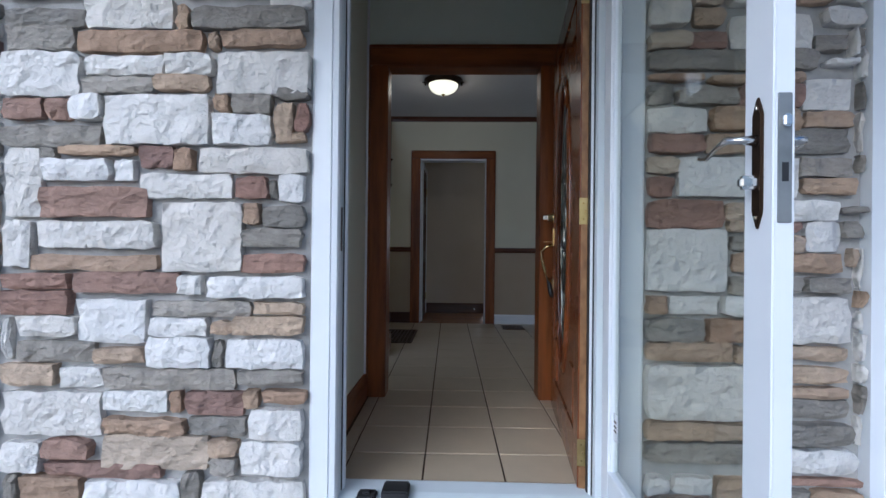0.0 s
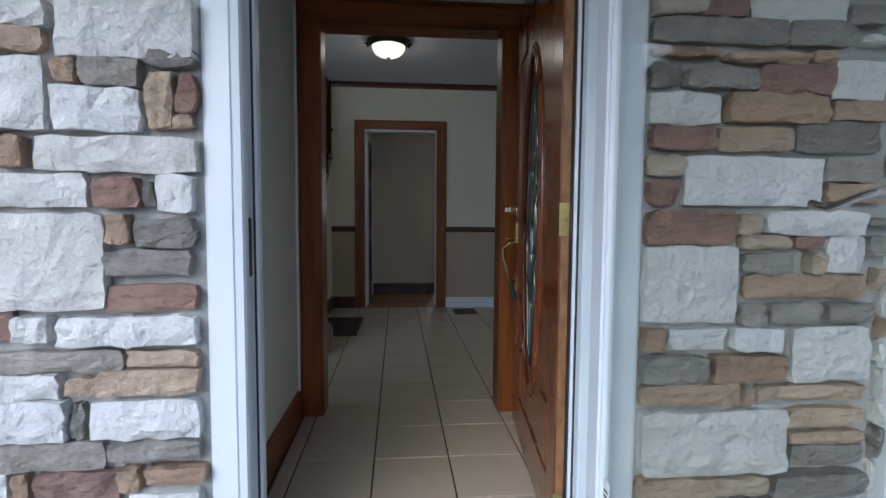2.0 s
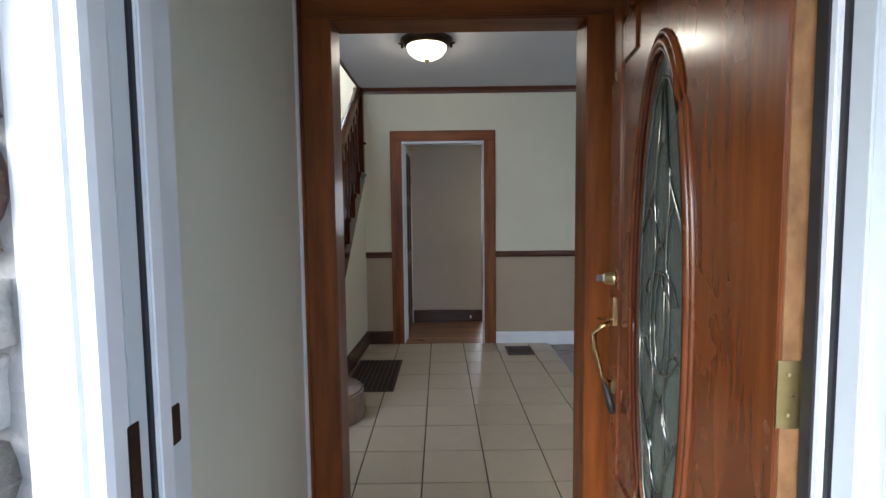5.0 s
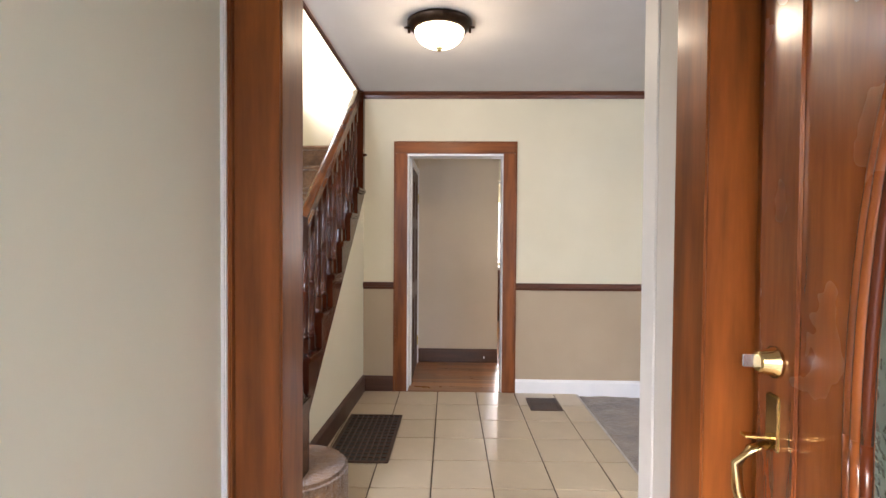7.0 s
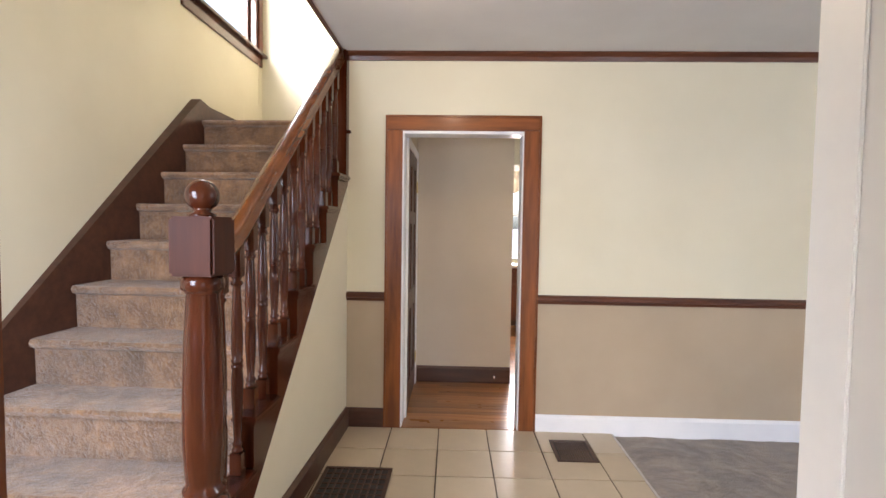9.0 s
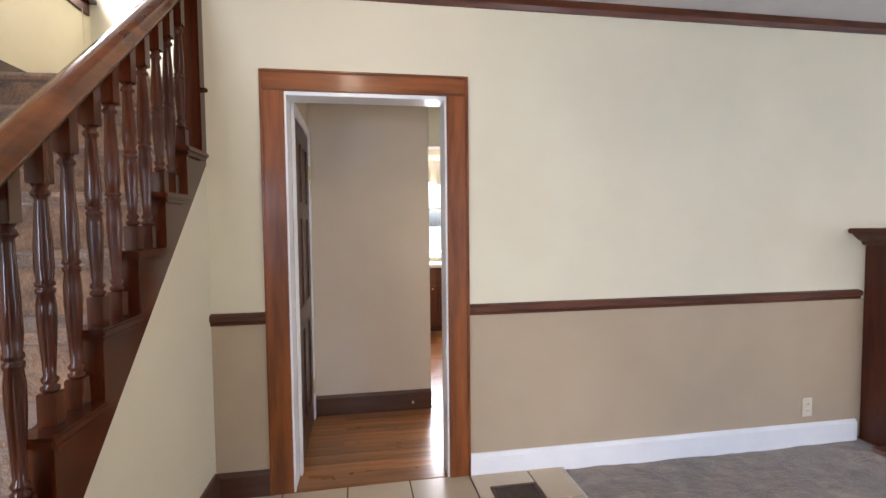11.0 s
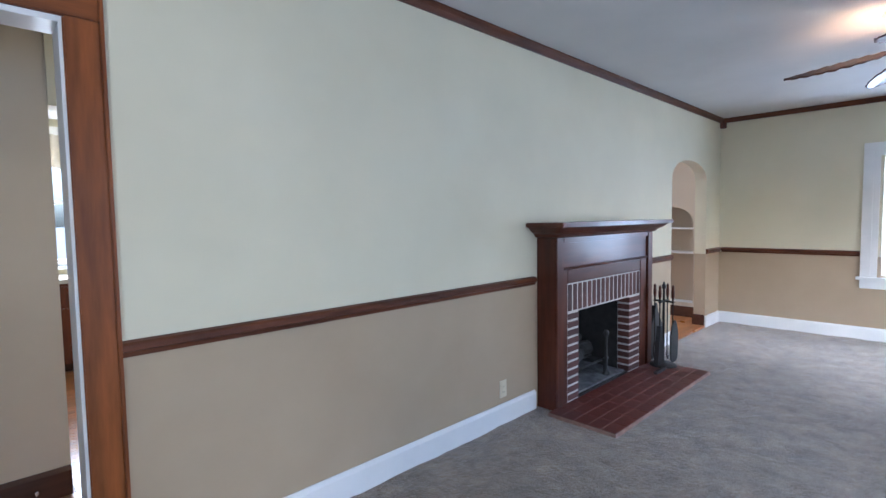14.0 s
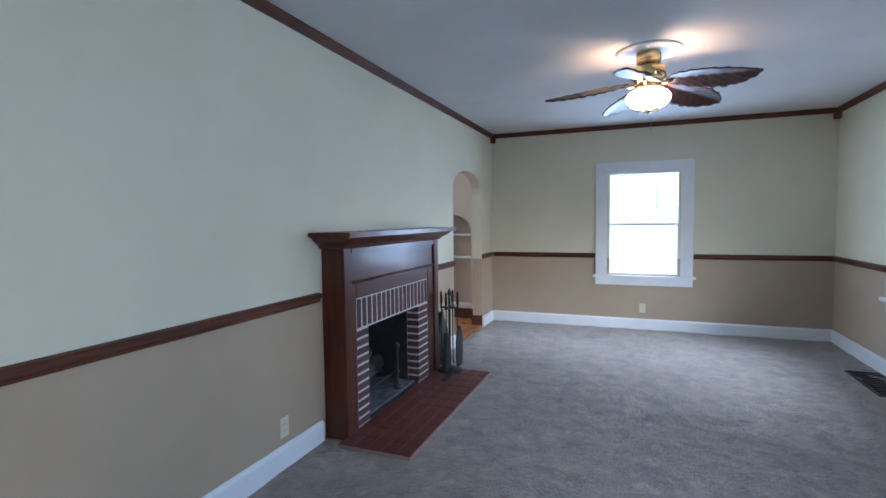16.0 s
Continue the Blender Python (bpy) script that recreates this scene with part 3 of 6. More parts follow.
part("head_band", boxes((-0.412, 0.612, BACK - 0.030, BACK + 0.002, 2.14, 2.152), bevel=0.003), TRIM["x"], d1)
part("jamb", boxes((-0.32, -0.30, BACK - 0.012, BACK2 + 0.01, 0, 2.03), bevel=0.002), WHITE, d1, "white painted jamb")
part("jamb", boxes((0.50, 0.52, BACK - 0.012, BACK2 + 0.01, 0, 2.03), bevel=0.002), WHITE, d1, "white painted jamb")
part("head_jamb", boxes((-0.32, 0.52, BACK - 0.012, BACK2 + 0.01, 2.03, 2.05), bevel=0.002), WHITE, d1, "white painted head jamb")

# casing between vestibule and hall
d2 = thing("vestibule_frame", (0.2, 2.88, 0), "reddish brown varnished wooden casing of the inner doorway", "door frame", kind="structure")
part("side_casing", boxes((-0.392, -0.283, 2.858, 2.882, 0, 2.04), bevel=0.005), TRIM["z"], d2)
part("side_casing", boxes((0.65, 0.765, 2.858, 2.882, 0, 2.04), bevel=0.005), TRIM["z"], d2)
part("head_casing", boxes((-0.392, 0.765, 2.858, 2.882, 2.04, 2.15), bevel=0.005), TRIM["x"], d2)
for x0, x1 in ((-0.409, -0.392), (0.765, 0.782)):
    part("back_band", boxes((x0, x1, 2.845, 2.882, 0, 2.165), bevel=0.003), TRIM["z"], d2)
part("head_band", boxes((-0.392, 0.765, 2.845, 2.882, 2.15, 2.165), bevel=0.003), TRIM["x"], d2)
part("jamb", boxes((-0.30, -0.283, 2.872, 3.01, 0, 2.058), bevel=0.003), TRIM["z"], d2)
part("jamb", boxes((0.65, 0.668, 2.872, 3.01, 0, 2.058), bevel=0.003), TRIM["z"], d2)
part("head_jamb", boxes((-0.283, 0.65, 2.872, 3.01, 2.036, 2.058), bevel=0.003), TRIM["x"], d2)

# front door frame with the storm door's frame before it
d3 = thing("front_door_frame", (0.18, 1.5, 0), "white vinyl clad front door frame with moulded outer casing", "door frame", kind="structure")


def mould(x0, x1, flip):
    w = x1 - x0
    p = [(0, STONE + 0.02), (0, STONE - 0.018), (0.008, STONE - 0.022), (0.70 * w, STONE - 0.024), (0.725 * w, STONE - 0.017), (0.76 * w, STONE - 0.022), (0.95 * w, STONE - 0.020), (w, STONE - 0.010), (w, STONE + 0.02)]
    return prism([(x1 - u if flip else x0 + u, v) for u, v in p], "z", -0.03, 2.14)


part("outer_casing", mould(-0.372, -0.275, False), VINYL, d3)
part("outer_casing", mould(0.685, 0.80, True), VINYL, d3)
part("head_casing", boxes((-0.275, 0.685, STONE - 0.022, STONE + 0.02, 2.04, 2.14), bevel=0.004), VINYL, d3)
for s, xa, deep in ((1, -0.40, (0.125, 0.135, 0.115)), (-1, 0.80, (0.150, 0.160, 0.140))):
    x = lambda u: xa + s * u
    part("jamb", boxes((min(x(0), x(deep[0])), max(x(0), x(deep[0])), STONE + 0.021, 1.68, -0.03, 2.10), bevel=0.003), ALU, d3, "grey-white storm frame channel")
    part("door_stop", boxes((min(x(0), x(deep[1])), max(x(0), x(deep[1])), 1.688, 1.72, -0.03, 2.10), bevel=0.003), VINYL, d3)
    part("inner_jamb", boxes((min(x(0), x(deep[2])), max(x(0), x(deep[2])), 1.724, 1.80, -0.03, 2.10), bevel=0.003), ALU, d3)
    if s < 0:
        part("weather_strip", boxes((min(x(deep[1]), x(deep[1] + 0.004)), max(x(deep[1]), x(deep[1] + 0.004)), 1.70, 1.721, 0, 2.10)), BLACK, d3, "black weather strip")
    part("weather_strip", boxes((min(x(0.09), x(deep[0] + 0.003)), max(x(0.09), x(deep[0] + 0.003)), 1.68, 1.688, 0, 2.10)), BLACK, d3, "black weather strip")
part("head_jamb", boxes((-0.265, 0.65, STONE + 0.022, 1.80, 2.04, 2.11), bevel=0.003), ALU, d3)
part("strike_plate", boxes((-0.277, -0.273, 1.635, 1.658, 0.90, 1.06), bevel=0.0015), BRONZE, d3, "dark bronze strike plate")
part("strike_plate", boxes((-0.287, -0.282, 1.74, 1.77, 0.98, 1.04), bevel=0.0015), BRONZE, d3, "dark strike plate")
part("threshold", prism([(STONE - 0.05, -0.03), (STONE - 0.05, -0.01), (1.68, 0.012), (1.76, 0.016), (1.79, 0.004), (1.79, -0.03)], "x", -0.28, 0.66), ALU, d3, "worn aluminium threshold")


def lpart(name, bm, material, parent, label=""):
    """As part(), for a bmesh drawn in the thing's own space."""
    bm.transform(world_of(parent))
    return part(name, bm, material, parent, label)


# ---- front door, open into the vestibule ----
def ring_slab(w, h, cx, cz, rx, rz, y0, y1, n=64):
    """A slab with an oval hole."""
    bm = bmesh.new()
    angs = sorted([2 * math.pi * i / n for i in range(n)] + [math.atan2(z - cz, x - cx) % (2 * math.pi) for x in (0, w) for z in (0, h)])
    rows = []
    for a in angs:
        c, s = math.cos(a), math.sin(a)
        k = min(((w - cx) / c if c > 1e-9 else cx / -c if c < -1e-9 else 1e9), ((h - cz) / s if s > 1e-9 else cz / -s if s < -1e-9 else 1e9))
        r = 1 / math.sqrt((c / rx) ** 2 + (s / rz) ** 2)
        i2, o2 = (cx + r * c, cz + r * s), (cx + k * c, cz + k * s)
        rows.append([bm.verts.new((p[0], y, p[1])) for p, y in ((i2, y0), (o2, y0), (o2, y1), (i2, y1))])
    for a, b in zip(rows, rows[1:] + rows[:1]):
        for i in range(4):
            bm.faces.new((a[i], b[i], b[(i + 1) % 4], a[(i + 1) % 4]))
    bmesh.ops.recalc_face_normals(bm, faces=bm.faces)
    return bm


def oval(cx, cz, rx, rz, y, n=56, a0=0.0, a1=2 * math.pi):
    return [(cx + rx * math.cos(a0 + (a1 - a0) * i / n), y, cz + rz * math.sin(a0 + (a1 - a0) * i / n)) for i in range(n + 1)]


DW, DH, OX, OZ, ORX, ORZ = 1.03, 2.04, 0.545, 1.025, 0.20, 0.69
front_door = thing("front_door", pose(0.612, 1.735, 0.015, 0, 0, 84.4), "varnished oak front door standing open, with oval leaded glass", "door")
lpart("slab", ring_slab(DW, DH, OX, OZ, ORX, ORZ, -0.048, -0.004), DOORWOOD, front_door)
lpart("hinge_edge", boxes((-0.004, 0.002, -0.049, -0.003, 0, DH)), RAWEDGE, front_door, "bare lighter oak hinge edge")
lpart("stile", boxes((0.0, 0.12, -0.005, 0.003, 0, DH), bevel=0.002), DOORWOOD, front_door)
lpart("stile", boxes((DW - 0.125, DW, -0.005, 0.003, 0, DH), bevel=0.002), DOORWOOD, front_door)
lpart("rail", boxes((0.12, DW - 0.125, -0.005, 0.003, 0, 0.18), bevel=0.002), DOORWOOD, front_door)
lpart("rail", boxes((0.12, DW - 0.125, -0.005, 0.003, DH - 0.12, DH), bevel=0.002), DOORWOOD, front_door)
for x0, x1 in ((0.128, 0.285), (DW - 0.285, DW - 0.133)):
    for z0, z1 in ((0.20, 0.42), (1.78, 1.90)):
        lpart("corner_panel", boxes((x0, x1, -0.005, 0.004, z0, z1), bevel=0.004), DOORWOOD, front_door)
for r, rad, y in ((0.012, 0.011, -0.001), (0.034, 0.008, -0.002), (-0.004, 0.008, -0.001)):
    lpart("oval_moulding", tube(oval(OX, OZ, ORX + r, ORZ + r, y), rad, 8), DARK["z"] if r < 0 else DOORWOOD, front_door, "raised oval moulding")
pane_bm = bmesh.new()
vs = [pane_bm.verts.new((p[0], -0.014, p[2])) for p in oval(OX, OZ, ORX, ORZ, 0)[:-1]]
bmesh.ops.extrude_face_region(pane_bm, geom=[pane_bm.faces.new(vs)])
for v in list(pane_bm.verts)[len(vs):]:
    v.co.y = -0.024
bmesh.ops.recalc_face_normals(pane_bm, faces=pane_bm.faces)
pane = lpart("glass", pane_bm, LEADED, front_door, "textured leaded glass")
for cx, cz, rx, rz, a0, a1 in ((0, 0, 0.165, 0.62, 0, 6.283), (0, 0, 0.07, 0.20, 0, 6.283), (0, 0, 0.035, 0.13, 0, 6.283), (0, 0.33, 0.055, 0.13, 0, 6.283), (0, -0.33, 0.055, 0.13, 0, 6.283),
                               (0.10, 0.18, 0.06, 0.12, 1.6, 5.2), (-0.10, 0.18, 0.06, 0.12, -2.0, 1.6), (0.10, -0.18, 0.06, 0.12, 1.1, 4.7), (-0.10, -0.18, 0.06, 0.12, -1.6, 2.0),
                               (0.0, 0.05, 0.12, 0.08, 0.2, 2.9), (0.0, -0.05, 0.12, 0.08, 3.4, 6.1)):
    lpart("came", tube(oval(OX + cx, OZ + cz, rx, rz, -0.011, 28, a0, a1), 0.0034, 6), CAME, pane, "dull grey came")
for z in (0.62, -0.62):
    for s in (-1, 1):
        lpart("came", tube([(OX, -0.011, OZ + z), (OX + s * 0.05, -0.011, OZ + z * 0.6), (OX + s * 0.16, -0.011, OZ + z * 0.35)], 0.004, 6), CAME, pane, "dull grey came")
for z in (0.135, 1.045, 1.88):
    h = lpart("hinge", boxes((-0.0065, -0.0035, -0.038, 0.004, z - 0.05, z + 0.05), (-0.006, -0.003, -0.075, -0.044, z - 0.05, z + 0.05)), OLDBRASS, front_door, "dull brass hinge")
    lpart("knuckle", lathe([(0.006, z - 0.054), (0.0065, z - 0.05), (0.0065, z + 0.05), (0.006, z + 0.054)], (-0.008, -0.041, 0), 10), OLDBRASS, h)
    for dz in (-0.03, 0, 0.03):
        lpart("screw", boxes((-0.0085, -0.006, -0.014 - 0.006 * (dz == 0), -0.008 - 0.006 * (dz == 0), z + dz - 0.003, z + dz + 0.003), bevel=0.001), BRASS, h)
HX = DW - 0.065


def turned_out(profile, x, z, segs=16):
    """A turned shape that stands out from the door's face."""
    bm = lathe(profile, segs=segs)
    bm.transform(Matrix.Translation((x, 0.003, z)) @ Matrix.Rotation(radians(-90), 4, "X"))
    return bm


db = lpart("deadbolt", turned_out([(0.030, 0), (0.030, 0.006), (0.024, 0.012), (0.021, 0.030), (0.017, 0.034)], HX, 1.085), BRASS, front_door, "polished brass deadbolt")
lpart("key", boxes((HX - 0.002, HX + 0.002, 0.036, 0.062, 1.075, 1.098), bevel=0.001), CHROME, db, "nickel key in the lock")
grip = lpart("grip_handle", tube([(HX, 0.012, 0.93), (HX, 0.045, 0.92), (HX, 0.068, 0.89), (HX, 0.066, 0.845), (HX, 0.05, 0.785), (HX, 0.038, 0.74), (HX, 0.012, 0.72)],
                                 [0.009, 0.009, 0.010, 0.0105, 0.009, 0.007, 0.008], 10), BRASS, front_door, "curved brass grip")
lpart("escutcheon", boxes((HX - 0.022, HX + 0.022, 0.002, 0.010, 0.92, 1.025), bevel=0.004), BRASS, front_door, "brass escutcheon plate")
lpart("foot_plate", boxes((HX - 0.018, HX + 0.018, 0.002, 0.010, 0.675, 0.74), bevel=0.004), BRASS, front_door, "brass foot plate")
lpart("thumb_latch", boxes((HX - 0.012, HX + 0.012, 0.006, 0.060, 0.943, 0.948), bevel=0.002), BRASS, front_door, "brass thumb latch")
key_fob = solid("key_fob", tube([(0, 0, 0), (0.004, 0, -0.03), (0.012, -0.015, -0.05), (0.02, -0.03, -0.10), (0.024, -0.036, -0.125)], [0.002, 0.003, 0.011, 0.014, 0.010], 10), BLACK, "black plastic key fob hanging from the brass door grip", "key fob")
key_fob.matrix_basis = Matrix.Translation((0.612 + 0.1 * HX - 0.048, 1.735 + 0.995 * HX - 0.02, 0.775))

# ---- storm door, open outwards ----
SW, SH = 0.93, 2.02
storm = thing("storm_door", pose(0.656, 1.589, 0.02, 0, 0, -90.9), "white storm door with a full glass pane, standing open", "door")
ST = 0.034
lpart("hinge_stile", boxes((0, 0.075, 0, ST, 0, SH), bevel=0.003), VINYL, storm)
lpart("latch_stile", boxes((SW - 0.078, SW, 0, ST, 0, SH), bevel=0.003), VINYL, storm)
lpart("bottom_rail", boxes((0.075, SW - 0.078, 0, ST, 0, 0.16), bevel=0.003), VINYL, storm)
lpart("top_rail", boxes((0.075, SW - 0.078, 0, ST, SH - 0.09, SH), bevel=0.003), VINYL, storm)
for x0, x1 in ((0.075, 0.087), (SW - 0.09, SW - 0.078)):
    lpart("glass_bead", boxes((x0, x1, 0.006, ST - 0.006, 0.16, SH - 0.09), bevel=0.002), VINYL, storm)
sp = lpart("pane", boxes((0.08, SW - 0.083, 0.015, 0.019, 0.155, SH - 0.085)), STORMGLASS, storm, "clear greenish pane")
sp.visible_shadow = False
lpart("sticker", boxes((0.092, 0.128, 0.0125, 0.0145, 0.27, 0.36)), WHITE, storm, "small white paper sticker")
for z in (0.30, 0.315, 0.33):
    lpart("print_bar", boxes((0.098, 0.122, 0.0118, 0.0124, z, z + 0.007)), GRATE, storm, "grey bar of unreadable print")
PX = SW - 0.036
plate = lpart("lock_plate", prism([(PX - 0.013, 0.955), (PX, 0.925), (PX + 0.013, 0.955), (PX + 0.013, 1.115), (PX, 1.145), (PX - 0.013, 1.115)], "y", -0.006, 0.001, 0.002), BRONZE, storm, "dark bronze lock plate")
lpart("lever", tube([(PX, -0.004, 1.072), (PX, -0.035, 1.072), (PX - 0.015, -0.045, 1.075), (PX - 0.05, -0.045, 1.07), (PX - 0.09, -0.042, 1.058), (PX - 0.115, -0.042, 1.064)], [0.010, 0.006, 0.0065, 0.0045, 0.004, 0.005], 10), CHROME, plate, "satin nickel lever")
lpart("turn_knob", boxes((PX - 0.008, PX + 0.008, -0.034, -0.004, 0.992, 1.014), bevel=0.005), CHROME, plate, "satin nickel turn knob")
for z in (0.945, 1.125):
    lpart("screw", boxes((PX - 0.003, PX + 0.003, -0.008, -0.005, z - 0.003, z + 0.003), bevel=0.001), CHROME, plate)
edge = lpart("mortise_plate", boxes((SW - 0.001, SW + 0.002, 0.006, 0.028, 0.935, 1.14), bevel=0.001), STEEL, storm, "grey metal mortise plate")
lpart("latch_bolt", boxes((SW + 0.001, SW + 0.011, 0.010, 0.024, 1.085, 1.105), bevel=0.003), CHROME, edge)
lpart("bolt_slot", boxes((SW + 0.0015, SW + 0.003, 0.012, 0.022, 1.0, 1.03)), BLACK, edge)
lpart("outer_lever", tube([(PX, ST, 1.072), (PX, ST + 0.035, 1.072), (PX - 0.03, ST + 0.045, 1.072), (PX - 0.08, ST + 0.04, 1.065)], [0.012, 0.008, 0.009, 0.007], 10), CHROME, storm, "satin nickel outside lever")
# black door hardware left lying on the sill
solid("door_stop", boxes((-0.205, -0.135, 1.60, 1.67, 0.006, 0.026), (-0.188, -0.155, 1.62, 1.65, 0.026, 0.036), bevel=0.006), BLACK, "small black rubber door stop on the threshold", "door stop")
solid("black_box", boxes((-0.115, -0.018, 1.61, 1.70, 0.010, 0.044), bevel=0.006), BLACK, "small black plastic box on the threshold", "box")

# white casing of a window further along the stone wall
solid("window_casing", prism([(1.545, STONE + 0.01), (1.545, STONE - 0.06), (1.575, STONE - 0.06), (1.58, STONE - 0.05), (1.60, STONE - 0.05), (1.605, STONE - 0.06), (1.70, STONE - 0.06), (1.70, STONE + 0.01)], "z", -0.03, 2.2), VINYL, "white fluted outer window casing on the stone wall", "window casing", kind="structure")

# ---- staircase ----
RISE, RUN, NOSE3 = 0.216, 0.24, 4.50
nose = lambda k: NOSE3 + RUN * (k - 3)
SX0, SX1 = LEFTX, -0.80
stair = thing("staircase", (-1.3, 4.3, 0), "carpeted staircase with dark red-brown turned wooden balustrade", "staircase")
for k in range(2, 11):
    y0, y1 = nose(k), (nose(k + 1) + 0.02 if k < 10 else SWB)
    z = RISE * k
    x1 = SX1 if y0 < BACK - 0.1 else -0.73
    p = [(y0 + 0.022, z - RISE + 0.001), (y0 + 0.018, z - 0.045), (y0 - 0.006, z - 0.035), (y0 - 0.014, z - 0.016), (y0 - 0.006, z), (y0 + 0.02, z + 0.004), (y1, z + 0.004), (y1, z - RISE + 0.001)]
    part("carpet_tread", prism(p, "x", SX0 + 0.03, x1), WARMCARPET, stair, "carpet over the step, coloured as if warmly lit")
    if k < 9:
        part("nosing", boxes((SX1 + 0.002, SIDEX + 0.03, y0 - 0.03, y0 + RUN - 0.005, z - 0.022, z + 0.004), bevel=0.006), DARK["y"], stair, "polished dark tread end")
        part("riser_end", boxes((SX1 + 0.002, SIDEX + 0.008, y0 + 0.004, y0 + 0.03, z - RISE + 0.004, z - 0.022), bevel=0.003), DARK["z"], stair)
        part("cove", boxes((SIDEX + 0.008, SIDEX + 0.022, y0 - 0.01, y0 + RUN - 0.02, z - 0.036, z - 0.022), bevel=0.004), DARK["y"], stair)
# rounded bottom step
bull = [(SX0 + 0.03, 4.36), (SX0 + 0.03, nose(1) - 0.03)] + [(-0.66 + 0.25 * math.cos(a), 4.15 + 0.25 * math.sin(a)) for a in [radians(-90 + 15 * i) for i in range(13)]] + [(-0.70, 4.40)]
part("bottom_step", prism(bull, "z", 0, RISE - 0.015, 0.018), WARMCARPET, stair, "rounded carpeted bottom step")


def soffit(y):
    return 0.50 + 0.945 * (y - 4.72)


side = [(4.36, soffit(4.36))]
for k in range(2, 9):
    side += [(max(nose(k), 4.36) + 0.01, RISE * (k - 1) if k > 2 else 0.2), (max(nose(k), 4.36) + 0.01, RISE * k - 0.024)]
side += [(BACK - 0.001, RISE * 8 - 0.024), (BACK - 0.001, soffit(BACK))]
part("string_board", prism(side, "x", SX1 + 0.002, SIDEX + 0.004), DARK["y"], stair, "dark red-brown side board cut to the steps")
under = solid("wall_under_stair", prism([(4.30, 0), (BACK, 0), (BACK, soffit(BACK) - 0.003), (4.30, soffit(4.30) - 0.003)], "x", SIDEX - 0.05, SIDEX), CREAM, "cream wall under the stair", "wall", kind="structure")
# skirting along the stairwell wall
sk = [(nose(1), 0), (nose(1), RISE + 0.2)]
sk += [(nose(10) - 0.02, RISE * 10 + 0.15), (nose(10) + 0.1, RISE * 10 + 0.12), (SWB, RISE * 10 + 0.10), (SWB, 0)]
part("skirt_board", prism(sk, "x", LEFTX - 0.08, LEFTX + 0.028), BROWNBASE, stair, "brown skirting board up the wall")
part("landing_skirt", boxes((LEFTX + 0.028, SIDEX, SWB - 0.02, SWB, RISE * 10, RISE * 10 + 0.14)), DARK["x"], stair)
# handrail
BX = -0.765
NX, NY = -0.655, 4.035
railz = lambda y: 1.335 + (y - 4.42) * (2.535 - 1.335) / (5.90 - 4.42)
pts = [(NY + 0.05, 1.322), (4.14, 1.321), (4.20, 1.319), (4.26, 1.316), (4.34, 1.313), (4.385, 1.322), (4.43, 1.348)] + [(y, railz(y)) for y in (4.50, 4.8, 5.2, 5.6, 5.92)]
rail_bm = bmesh.new()
prof = [(-0.034, -0.028), (0.034, -0.028), (0.038, -0.012), (0.028, 0.0), (0.033, 0.018), (0.026, 0.034), (0.0, 0.041), (-0.026, 0.034), (-0.033, 0.018), (-0.028, 0.0), (-0.038, -0.012)]
rings = []
for i, (y, z) in enumerate(pts):
    a, b = pts[max(i - 1, 0)], pts[min(i + 1, len(pts) - 1)]
    d = Vector((0, b[0] - a[0], b[1] - a[1])).normalized()
    n = Vector((0, -d.z, d.y))
    rings.append([rail_bm.verts.new(Vector((BX + u + 0.07 * max(0.0, (4.31 - y) / 0.225) ** 1.5, y, z)) + n * v) for u, v in prof])
for a, b in zip(rings, rings[1:]):
    for i in range(len(prof)):
        rail_bm.faces.new((a[i], a[(i + 1) % len(prof)], b[(i + 1) % len(prof)], b[i])).smooth = True
rail_bm.faces.new(rings[0])
rail_bm.faces.new(rings[-1])
bmesh.ops.recalc_face_normals(rail_bm, faces=rail_bm.faces)
part("handrail", rail_bm, RAIL, stair, "polished moulded wooden handrail")


def baluster(x, y, z0, z1):
    h = z1 - z0
    bm = boxes((x - 0.023, x + 0.023, y - 0.023, y + 0.023, z0, z0 + 0.085), (x - 0.023, x + 0.023, y - 0.023, y + 0.023, z1 - 0.13, z1), bevel=0.003)
    a, b = 0.085, h - 0.13
    m = b - a
    lathe([(0.015, a), (0.022, a + 0.006), (0.022, a + 0.014), (0.014, a + 0.020), (0.020, a + 0.030), (0.020, a + 0.036), (0.014, a + 0.044), (0.0165, a + 0.10 * m + 0.03), (0.0225, a + 0.34 * m), (0.0225, a + 0.42 * m), (0.019, a + 0.475 * m),
           (0.0225, a + 0.485 * m), (0.0225, a + 0.50 * m), (0.0165, a + 0.508 * m), (0.0225, a + 0.516 * m), (0.0225, a + 0.53 * m), (0.019, a + 0.54 * m), (0.0225, a + 0.60 * m), (0.021, a + 0.72 * m), (0.015, b - 0.045), (0.015, b - 0.035), (0.022, b - 0.028), (0.022, b - 0.02), (0.015, b - 0.012), (0.020, b)], (x, y, z0), 14, bm)
    return bm


for k in range(3, 9):
    for dy in (0.075, 0.19):
        y = nose(k) + dy
        if y < BACK - 0.09:
            part("baluster", baluster(BX, y, RISE * k + 0.004, railz(y) - 0.032), DARK["z"], stair)
part("baluster", baluster(BX, 4.335, RISE + 0.004, 1.285), DARK["z"], stair)
part("baluster", baluster(BX, nose(3) - 0.04, RISE * 2 + 0.004, railz(nose(3) - 0.04) - 0.035), DARK["z"], stair)
part("wall_post", boxes((BX - 0.045, BX + 0.045, BACK - 0.075, BACK - 0.002, 1.70, CEIL - 0.002), bevel=0.006), DARK["z"], stair, "dark half post against the wall")
